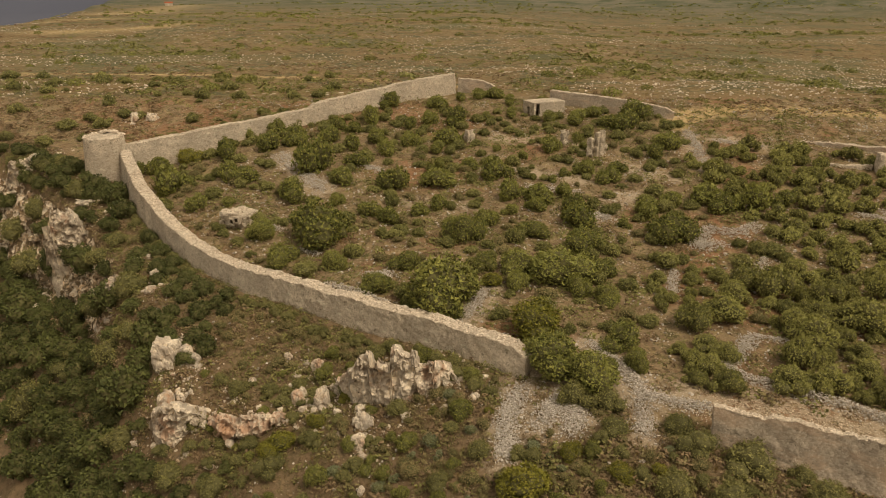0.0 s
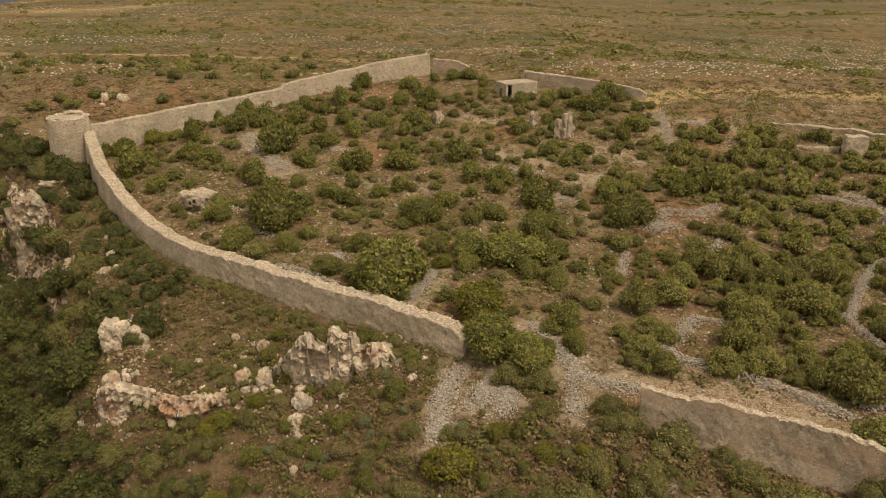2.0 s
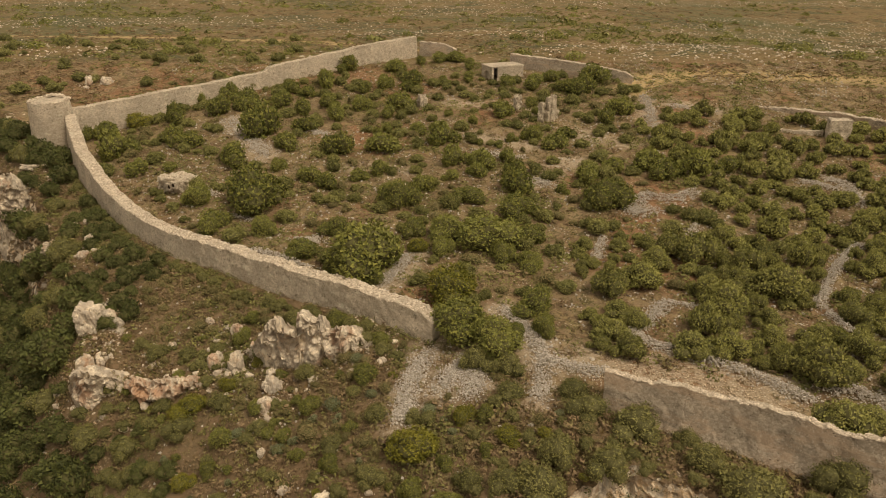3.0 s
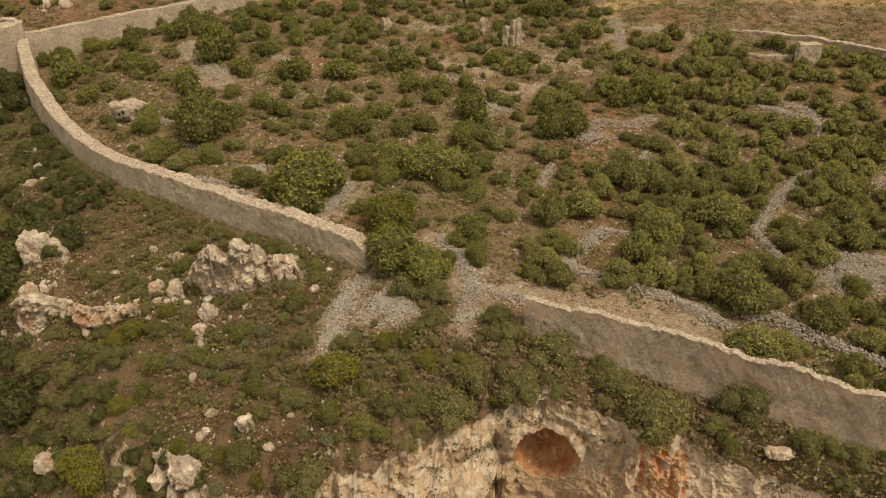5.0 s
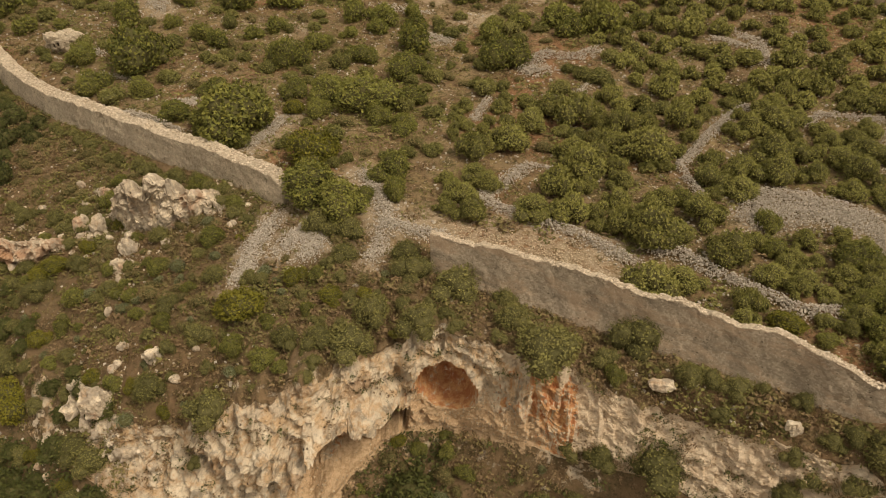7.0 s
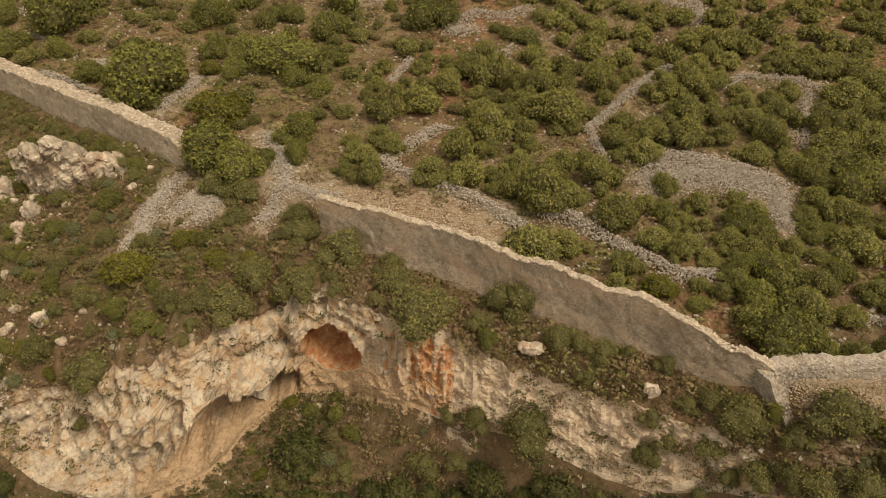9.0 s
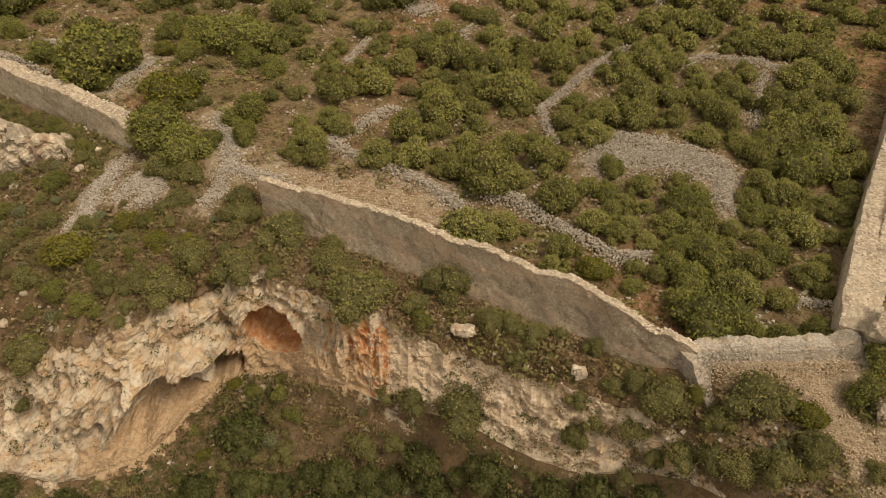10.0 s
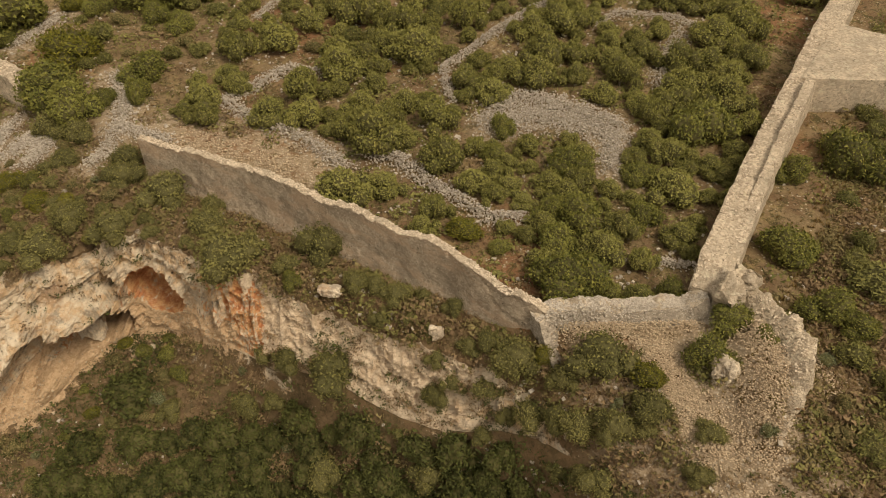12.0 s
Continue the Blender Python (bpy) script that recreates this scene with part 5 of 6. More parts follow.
MASTIC_SLOPE_B_SPOTS = [(8.7, 36.0, 1.2), (10.2, 40.6, 1.3), (11.1, 52.6, 1.7), (12.2, 37.1, 0.8), (12.7, 40.2, 1.4), (12.8, 34.1, 2.1), (13.7, 49.0, 1.3), (13.7, 52.0, 1.6), (15.2, 39.7, 2.0), (16.0, 32.3, 1.7), (16.7, 41.9, 1.7), (16.9, 36.9, 1.4), (19.0, 48.9, 1.4), (19.4, 35.5, 2.1), (19.6, 46.1, 1.7), (19.7, 30.0, 1.2), (20.3, 40.9, 1.8), (20.7, 32.3, 1.7), (23.2, 34.2, 1.3), (23.2, 45.0, 2.5), (24.2, 30.1, 1.6), (24.3, 38.4, 1.1), (25.9, 35.3, 1.3), (26.6, 33.9, 1.1), (26.9, 44.2, 1.3), (27.1, 41.2, 1.5), (29.3, 37.7, 2.5), (29.6, 33.7, 1.5), (30.6, 31.2, 1.1), (31.3, 35.2, 1.0)]
MASTIC_SLOPE_C_SPOTS = [(31.9, 33.2, 1.1), (33.3, 34.2, 1.3), (33.5, 38.0, 1.2), (36.2, 39.1, 2.2), (36.2, 28.6, 1.9), (36.8, 32.5, 2.6), (38.8, 35.5, 1.1), (38.8, 29.6, 1.9), (40.2, 35.4, 0.9), (41.0, 27.1, 1.8), (41.7, 34.4, 1.2), (43.5, 34.5, 0.7), (43.9, 26.5, 1.5), (45.5, 29.6, 1.1), (45.6, 33.1, 0.9), (49.4, 28.8, 1.8), (54.2, 28.0, 2.3), (56.3, 23.8, 0.7), (56.8, 24.7, 1.3), (58.9, 21.4, 1.0), (59.7, 23.2, 1.0)]
BROOM_SPOTS = [(-42.8, 118.6, 2.5), (-15.9, 43.9, 2.7), (-15.8, 53.6, 1.5), (-14.5, 54.4, 1.4), (-13.6, 47.6, 1.2), (-11.6, 55.8, 1.1), (5.5, 73.7, 1.3), (6.1, 43.8, 2.0), (9.0, 63.8, 2.8), (9.8, 46.8, 1.2), (13.2, 44.1, 1.1), (46.2, 38.9, 1.3), (51.0, 28.8, 0.9), (56.7, 26.6, 1.1)]
MASTIC_WEST_A_SPOTS = [(-49.4, 114.3, 1.5), (-46.1, 114.2, 2.0), (-41.6, 105.2, 3.1), (-38.3, 125.5, 1.6), (-36.0, 118.1, 2.5), (-34.7, 127.2, 1.6), (-34.5, 97.5, 1.9), (-33.2, 107.6, 2.3), (-30.7, 98.2, 1.1), (-29.7, 129.3, 1.9), (-29.5, 106.2, 2.3), (-29.1, 121.0, 2.5), (-25.9, 126.0, 2.6), (-25.7, 122.0, 2.3), (-23.4, 87.6, 1.9), (-21.8, 99.9, 2.5), (-19.7, 80.7, 2.1), (-19.6, 111.5, 3.7), (-19.4, 125.1, 2.3), (-19.2, 131.0, 1.9), (-16.1, 129.2, 1.8), (-15.6, 121.0, 2.2), (-15.6, 85.8, 3.8), (-15.3, 105.1, 2.2), (-15.3, 97.6, 1.4), (-13.4, 112.5, 2.1), (-13.4, 133.8, 2.4), (-12.9, 78.2, 1.5), (-11.5, 123.8, 2.3), (-10.2, 143.9, 2.6)]
MASTIC_WEST_B_SPOTS = [(-9.6, 118.2, 2.4), (-9.5, 93.8, 1.8)]
MASTIC_MIDDLE_SPOTS = [(-7.4, 91.9, 1.7), (-7.3, 72.9, 1.7), (-4.1, 78.2, 1.9), (-3.7, 69.4, 1.2), (-3.4, 94.1, 1.3), (-0.1, 69.3, 3.6), (0.9, 66.8, 1.2), (2.7, 86.2, 2.5), (4.9, 78.2, 1.7), (5.2, 90.7, 1.8), (8.1, 73.2, 1.3), (8.6, 77.6, 2.2), (9.5, 94.7, 1.4), (9.7, 57.0, 2.4), (11.8, 87.7, 1.8), (12.8, 54.5, 2.0), (13.0, 75.3, 3.1), (14.7, 56.2, 1.2), (14.9, 72.0, 1.5), (17.2, 84.1, 2.1), (17.3, 61.0, 2.3), (17.4, 57.1, 1.3), (17.8, 70.7, 1.6), (18.0, 90.6, 3.0), (18.1, 76.9, 1.6), (18.5, 95.0, 1.8), (19.8, 84.5, 1.0), (24.0, 90.4, 1.1), (28.2, 94.7, 2.3), (29.1, 86.3, 2.8)]
MASTIC_NORTH_A_SPOTS = [(-6.7, 104.0, 2.8), (-6.1, 122.5, 1.9), (-5.8, 131.3, 1.5), (-2.8, 133.1, 1.9), (-2.0, 109.6, 1.3), (-1.2, 143.9, 2.2), (-0.8, 119.5, 1.5), (-0.7, 95.9, 1.7), (-0.6, 104.1, 2.8), (-0.6, 111.8, 1.2), (1.0, 122.8, 2.7), (2.6, 134.1, 2.8), (3.6, 149.2, 1.7), (4.2, 112.0, 1.6), (7.3, 150.7, 1.9), (7.7, 107.4, 2.8), (8.2, 135.7, 1.3), (8.9, 119.6, 0.9), (9.6, 99.9, 2.3), (10.8, 150.9, 2.2), (13.0, 115.8, 1.0), (13.1, 95.8, 1.8), (13.1, 137.6, 1.5), (13.5, 146.4, 1.6), (13.7, 98.8, 2.0), (13.8, 107.4, 0.9), (16.8, 106.3, 1.0), (17.5, 100.8, 1.7), (18.0, 119.8, 2.0), (18.7, 108.5, 1.1)]
MASTIC_NORTH_B_SPOTS = [(19.8, 134.4, 1.7), (22.3, 109.1, 1.7), (23.2, 123.7, 1.4), (23.8, 120.7, 1.0), (25.1, 134.3, 2.3), (25.8, 106.3, 2.2), (27.4, 110.9, 1.6), (28.7, 137.4, 2.0), (30.9, 131.4, 2.0), (32.2, 96.8, 1.6), (33.9, 131.0, 3.0), (34.9, 116.2, 2.2), (36.2, 137.5, 3.1), (37.2, 97.7, 2.5), (38.6, 120.1, 2.5), (39.2, 95.0, 2.3), (43.2, 95.2, 2.8), (48.2, 96.9, 2.0)]
OLIVE_FAR_A_SPOTS = [(25.0, 64.6, 2.0), (26.1, 58.1, 1.3), (28.6, 66.0, 2.2), (30.9, 69.7, 1.8), (33.6, 73.6, 1.8), (34.7, 63.8, 1.8), (35.2, 60.9, 2.1), (36.2, 71.7, 2.4), (36.8, 63.8, 1.6), (38.6, 58.7, 1.5), (39.4, 66.0, 1.6), (40.7, 69.3, 2.0), (42.0, 63.9, 2.4), (46.7, 70.6, 2.0), (46.8, 58.8, 1.7), (50.8, 61.7, 1.5), (53.3, 59.7, 1.8), (53.5, 68.3, 1.7), (54.2, 63.9, 1.9), (55.9, 69.4, 2.0), (56.9, 63.8, 1.6), (56.9, 59.7, 1.5), (58.3, 70.4, 1.7), (60.6, 62.9, 1.6), (61.1, 59.8, 1.8), (63.5, 63.9, 1.6), (66.4, 58.0, 2.1), (66.8, 61.9, 1.9), (69.4, 61.8, 1.9), (71.3, 60.7, 1.6)]
OLIVE_FAR_B_SPOTS = [(71.4, 67.1, 2.0), (72.0, 74.3, 1.9), (73.5, 62.8, 1.7), (74.5, 68.2, 2.1), (74.7, 73.0, 2.2)]
OLIVE_NEAR_A_SPOTS = [(29.9, 53.7, 1.7), (32.1, 57.3, 2.0), (33.1, 53.3, 1.7), (37.2, 51.6, 1.4), (37.4, 42.6, 2.1), (37.6, 55.4, 1.4), (39.0, 49.7, 2.5), (40.3, 44.0, 1.4), (41.5, 50.0, 1.3), (43.2, 39.2, 1.1), (44.0, 52.5, 1.8), (44.2, 41.0, 1.2), (44.6, 47.0, 1.9), (47.0, 44.1, 1.2), (48.5, 45.4, 1.2), (49.1, 57.4, 1.5), (55.5, 36.5, 1.5), (58.0, 35.7, 1.1), (58.8, 56.5, 1.5), (59.9, 47.8, 1.1), (61.3, 38.3, 1.2), (62.1, 43.4, 1.9), (62.5, 53.8, 1.4), (62.6, 47.8, 1.6), (64.4, 47.7, 1.1), (64.8, 55.2, 2.0), (65.5, 46.6, 1.3), (66.5, 45.5, 1.1), (68.2, 48.4, 1.4), (69.5, 56.1, 2.1)]
OLIVE_NEAR_B_SPOTS = [(70.2, 52.0, 1.5)]
MASTIC_EAST_SPOTS = [(43.3, 55.8, 1.2), (48.6, 37.6, 0.7), (48.9, 48.1, 1.0), (49.8, 52.0, 1.1), (52.6, 41.0, 1.2), (52.7, 37.8, 1.5), (52.8, 33.7, 2.0), (54.3, 46.1, 1.6), (54.5, 40.5, 1.7), (55.0, 33.4, 1.1), (58.9, 40.2, 1.4), (59.5, 33.1, 1.1), (59.9, 45.5, 1.3), (60.3, 27.5, 1.5), (62.2, 29.8, 1.2), (63.6, 28.1, 0.7), (66.3, 51.5, 2.4), (68.4, 37.0, 1.6), (69.3, 31.5, 1.8), (70.5, 30.1, 1.1), (71.8, 45.6, 1.6), (76.7, 46.8, 2.7)]
SPURGE_SPOTS = [(-2.5, 49.7, 0.6), (-2.5, 38.3, 0.9), (-1.1, 50.5, 0.8), (-0.3, 48.8, 0.6), (29.4, 35.1, 0.7), (33.0, 30.8, 0.7), (62.3, 22.7, 0.7), (67.6, 27.8, 0.6)]


def build_plants():
    rng = np.random.default_rng(77)
    mastic = plant_kind("mastic_shrub", 6, MASTIC, "dense rounded dark-green mastic shrub on stony ground", "shrub", "mastic shrubs")
    olive = plant_kind("wild_olive", 6, OLIVE, "bushy grey-green wild olive tree with clumped foliage", "tree", "wild olives", heads=9, lobes=14, leaves=2700, head=(0.26, 0.40), core=2)
    broom = plant_kind("broom_shrub", 3, BROOM, "bright yellow-green rounded shrub", "shrub", "bright shrubs", heads=3, lobes=22)
    spurge = plant_kind("spurge_shrub", 2, SPURGE, "small grey-green domed spurge bush", "shrub", "spurge bushes", heads=2, lobes=36, leaves=1300)
    inside = MASTIC_WEST_A_SPOTS + MASTIC_WEST_B_SPOTS + MASTIC_MIDDLE_SPOTS + MASTIC_NORTH_A_SPOTS + MASTIC_NORTH_B_SPOTS + MASTIC_EAST_SPOTS
    slope = MASTIC_SLOPE_A_SPOTS + MASTIC_SLOPE_B_SPOTS + MASTIC_SLOPE_C_SPOTS
    grove = OLIVE_FAR_A_SPOTS + OLIVE_FAR_B_SPOTS + OLIVE_NEAR_A_SPOTS + OLIVE_NEAR_B_SPOTS
    far_mastic = plant_kind("mastic_shrub", 4, MASTIC, "dense rounded dark-green mastic shrub on stony ground", "shrub", "mastic shrubs", heads=3, lobes=24, leaves=1300, leaf=0.060, core=2)
    place(mastic, [s for s in inside if s[1] < 88], rng, 0.92, 1.2)
    place(far_mastic, [s for s in inside if s[1] >= 88], rng, 0.95, 1.08)
    dark = plant_kind("evergreen_shrub", 4, THICKET, "dark dull-green evergreen shrub rooted on the gorge slope", "shrub", "slope shrubs", heads=5, lobes=22, leaves=1900, airy=0.26)
    place(dark, [s for s in slope if s[1] > foot_y(s[0])], rng, 0.95, 0.98)
    under_cliff = [s for s in slope if s[1] <= foot_y(s[0]) and not (11 < s[0] < 28 and s[1] > foot_y(s[0]) - 3.9)]
    place(olive, grove, rng, 1.0, 1.16)
    place(broom, BROOM_SPOTS, rng, 0.95)
    place(spurge, SPURGE_SPOTS, rng, 0.9)
    taken = np.array(inside + slope + grove + BROOM_SPOTS + SPURGE_SPOTS)

    def fill(count, box, small, big, gap, ok):
        nonlocal taken
        got = []
        for _ in range(count * 30):
            x, y = rng.uniform(box[0], box[1]), rng.uniform(box[2], box[3])
            r = rng.uniform(small, big)
            if not ok(x, y) or (np.hypot(taken[:, 0] - x, taken[:, 1] - y) < gap * (taken[:, 2] + r)).any():
                continue
            got.append((x, y, r))
            taken = np.vstack([taken, (x, y, r)])
            if len(got) == count:
                break
        return got

    clear = lambda x, y: max(float(near_line(np.array(x), np.array(y), k[0], k[1] * 1.3)) for k in HEAPS) < 0.2
    behind = lambda x, y: y > wall_y(x) + 3.2 and clear(x, y)
    east = lambda x, y: behind(x, y) and x < 59 + (y - 31) * 0.6
    # the grove on the north-east terraces
    far_olive = plant_kind("wild_olive", 5, OLIVE, "bushy grey-green wild olive tree with clumped foliage", "tree", "wild olives", heads=7, lobes=12, leaves=1050, leaf=0.066, head=(0.28, 0.42), core=2)
    place(far_olive, fill(150, (40, 92, 74, 121), 1.1, 2.0, 0.70, lambda x, y: east(x, y) and y < 150 - 0.5 * x), rng, 1.0)
    place(olive, fill(70, (22, 74, 50, 78), 0.8, 1.6, 0.68, east), rng, 1.0)
    place(olive, fill(34, (46, 70, 32, 56), 0.9, 1.6, 0.62, east), rng, 1.0)
    # smaller evergreen oaks between the large shrubs
    oak = plant_kind("kermes_oak_shrub", 5, OAK, "low spreading dull-green kermes oak shrub", "shrub", "kermes oak shrubs", heads=4, lobes=20, leaves=1100, leaf=0.062, airy=0.22, core=2)
    place(oak, fill(260, (-44, 46, 62, 140), 0.7, 1.6, 0.6, behind), rng, 0.85)
    # thickets in the gorge
    gorge = lambda x, y: (y < rim_y(x) - 1.5 if x < -30 else y < foot_y(x) - (4.6 if 8 < x < 29 else 1.0)) and y > low_y(x) - (26 if x < -14 else 9)
    holm = plant_kind("holm_oak", 4, HOLM, "dark dense holm oak in the gorge", "tree", "holm oaks", heads=5, lobes=20, leaves=1200, leaf=0.062, airy=0.22, core=2)
    west_oak = plant_kind("evergreen_oak", 4, HOLM, "dark evergreen oak in the wooded gorge side", "tree", "gorge oaks", heads=5, lobes=20, leaves=1000, leaf=0.066, airy=0.22, core=2)
    thorn = plant_kind("dark_shrub", 4, HOLM, "dark dense shrub on the steep slope below the tower", "shrub", "dark shrubs", heads=4, lobes=20, leaves=1000, leaf=0.062, airy=0.24, core=2)
    place(holm + dark[:2], under_cliff, rng, 0.95, 1.0)
    place(west_oak, fill(230, (-100, -22, 18, 135), 1.5, 3.0, 0.5, gorge), rng, 0.95)
    place(holm, fill(115, (-26, 52, 16, 44), 0.9, 2.1, 0.54, gorge), rng, 0.95)
    place(holm, fill(60, (22, 50, 12, 33), 1.1, 2.3, 0.48, gorge), rng, 1.0)
    side = lambda x, y: low_y(x) - 8 < y < wall_y(x) - 2.5 and not foot_y(x) - 0.5 < y < rim_y(x) + 0.2 and clear(x, y)
    place(thorn + dark[:2], fill(110, (-98, -46, 74, 136), 1.0, 2.3, 0.56, side), rng, 0.95)
    place(thorn, fill(45, (-52, -24, 50, 92), 0.8, 1.8, 0.62, side), rng, 0.95)
    place(mastic, fill(60, (-36, 52, 26, 66), 0.5, 1.25, 0.7, side), rng, 0.95)
    place(broom, fill(14, (-30, 30, 34, 60), 0.4, 0.9, 0.8, side), rng, 0.95)
    place(spurge, fill(26, (-20, 60, 22, 56), 0.35, 0.7, 0.8, side), rng, 0.9)
    foot = [(x, float(wall_y(x)) - rng.uniform(1.9, 3.2), rng.uniform(0.4, 0.95)) for x in rng.uniform(-46, 4, 60)]
    place(dark, foot, rng, 0.95)
    taken = np.vstack([taken, foot])
    open_slope = lambda x, y: low_y(x) - 4 < y < wall_y(x) - 2.2 and not foot_y(x) - 0.6 < y < rim_y(x) + 0.3 and clear(x, y)
    place(dark, fill(70, (-34, 5, 34, 64), 0.4, 1.2, 0.66, open_slope), rng, 0.9)
    place(dark + holm, fill(70, (-34, -4, 34, 58), 0.7, 1.8, 0.6, lambda x, y: low_y(x) - 4 < y < rim_y(x) + 1.5), rng, 0.9)
    place(dark, fill(26, (44, 55.5, 20, 31), 0.8, 1.7, 0.55, lambda x, y: low_y(x) - 2 < y < wall_y(x) - 1.8 and clear(x, y)), rng, 0.95)
    place(dark, fill(45, (4, 52, 26, 48), 0.35, 0.9, 0.66, open_slope), rng, 0.9)
    heath_oak = plant_kind("heath_shrub", 4, OAK, "low olive-green shrub on the open heath", "shrub", "heath shrubs", heads=4, lobes=20, leaves=1000, leaf=0.060, airy=0.22, core=2)
    beyond = lambda x, y: x > 66 + (y - 31) * 0.62 and y > up_y(x)
    place(heath_oak, fill(110, (64, 104, 16, 66), 0.6, 1.8, 0.64, beyond), rng, 0.85)
    west = lambda x, y: y > 122 + (x + 56) * 0.78 and y > wall_y(x) - 6
    place(heath_oak, fill(55, (-112, -20, 112, 182), 0.8, 2.1, 0.8, west), rng, 0.85)
    below = lambda x, y: (up_y(x) < y < wall_y(x) - 1.5 or low_y(x) - 6 < y < foot_y(x) - 0.8) and clear(x, y)
    brush = plant_kind("dry_bush", 4, BRUSH, "brownish green dry bush on the slope", "shrub", "dry bushes", heads=3, lobes=18, leaves=1000, leaf=0.056, airy=0.35, core=2)
    place(brush, fill(190, (-70, 80, 16, 105), 0.4, 1.0, 0.66, below), rng, 0.85)
    place(brush, fill(110, (-46, 44, 62, 138), 0.6, 1.3, 0.6, behind), rng, 0.8)


build_plants()


def build_dead_bush():
    """Bare bleached branches lying on the slope below the wall."""
    for i, (x, y, r) in enumerate([(49.2, 27.8, 1.1), (47.4, 28.6, 0.8), (33.5, 32.4, 0.8)]):
        rng = np.random.default_rng(60 + i)
        Vs, Fs, base = [], [], 0
        for k in range(11):
            a, up = rng.uniform(0, 6.28), rng.uniform(0.15, 0.8)
            tip = np.array([np.cos(a), np.sin(a), up]) * r * rng.uniform(0.6, 1.2)
            for p, q, ra, rb in ((np.zeros(3), tip, 0.035, 0.015), (tip * 0.6, tip * 0.7 + rng.normal(size=3) * 0.3 * r, 0.018, 0.006)):
                V, F = limb(p, q, ra, rb, rng, 5, 3)
                Vs.append(V)
                Fs.append(F + base)
                base += len(V)
        ob = new("dead_bush", mesh_from("dead_bush", np.concatenate(Vs), np.concatenate(Fs), DEADWOOD, True))
        ob.matrix_world = pose(x, y, float(surf(x, y)) + 0.05)
        tagged(ob, "bare bleached dead bush on the slope", "shrub", "dead bushes")


build_dead_bush()


def clump(seed, quads, spread=1.0, leaf=0.34):
    rng = np.random.default_rng(seed)
    n = unit(rng.normal(size=(quads, 3)) * np.array([1, 1, 0.8]) + np.array([0, 0, 0.45]))
    p = n * rng.uniform(0.6, 1.0, (quads, 1)) * np.array([1, 1, 0.8])
    p[:, 2] = np.abs(p[:, 2])
    return leaf_tris(p, unit(n + rng.normal(size=n.shape) * 0.5), leaf, rng)


def tuft(seed, blades):
    rng = np.random.default_rng(seed)
    a, lean = rng.uniform(0, 6.28, blades), rng.uniform(0.1, 0.8, blades)
    d = np.stack([np.cos(a), np.sin(a), 0 * a], -1)
    w = np.stack([-np.sin(a), np.cos(a), 0 * a], -1) * 0.10
    foot = d * 0.15
    tip = d * lean[:, None] + np.array([0, 0, 1.0]) * rng.uniform(0.6, 1.1, (blades, 1))
    V = np.stack([foot - w, foot + w, tip], 1)
    return V.reshape(-1, 3), np.arange(3 * blades).reshape(-1, 3)


def scattered(name, protos, x, y, z, size, material, label, category, rng, squash=1.0):
    """Thousands of small plants in one mesh."""
    Vs, Fs, Ts, base = [], [], [], 0
    which = rng.integers(len(protos), size=len(x))
    for k, (V, F) in enumerate(protos):
        i = np.where(which == k)[0]
        a = rng.uniform(0, 6.28, len(i))
        ca, sa = np.cos(a)[:, None], np.sin(a)[:, None]
        s = size[i][:, None]
        W = np.stack([x[i][:, None] + s * (V[:, 0] * ca - V[:, 1] * sa), y[i][:, None] + s * (V[:, 0] * sa + V[:, 1] * ca), z[i][:, None] + s * squash * V[:, 2]], -1)
        Vs.append(W.reshape(-1, 3))
        Fs.append((F[None] + (np.arange(len(i)) * len(V))[:, None, None]).reshape(-1, 3) + base)
        Ts.append(np.repeat(rng.uniform(0, 1, len(i)), len(V)))
        base += len(i) * len(V)
    V = np.concatenate(Vs)
    me = mesh_from(name, V, np.concatenate(Fs), material, False, [("tint", np.concatenate(Ts))])
    return tagged(new(name, me), label, category, kind="stuff")


def slope_places(count, rng, x0=-82, x1=92):
    """Random places on the slopes below the walls, fewer on bare rock."""
    x = rng.uniform(x0, x1, count)
    low, high = low_y(x) - 9, wall_y(x) - 0.4
    y = low + (high - low) * rng.uniform(0, 1, count)
    steep = (ground_z(x, y + 0.4) - ground_z(x, y - 0.4)) / 0.8
    keep = (steep < 2.1) | (rng.uniform(size=count) < 0.10)
    keep &= (y < foot_y(x) - 0.3) | (y > rim_y(x) - 0.2) | (steep < 1.4)
    return x[keep], y[keep]


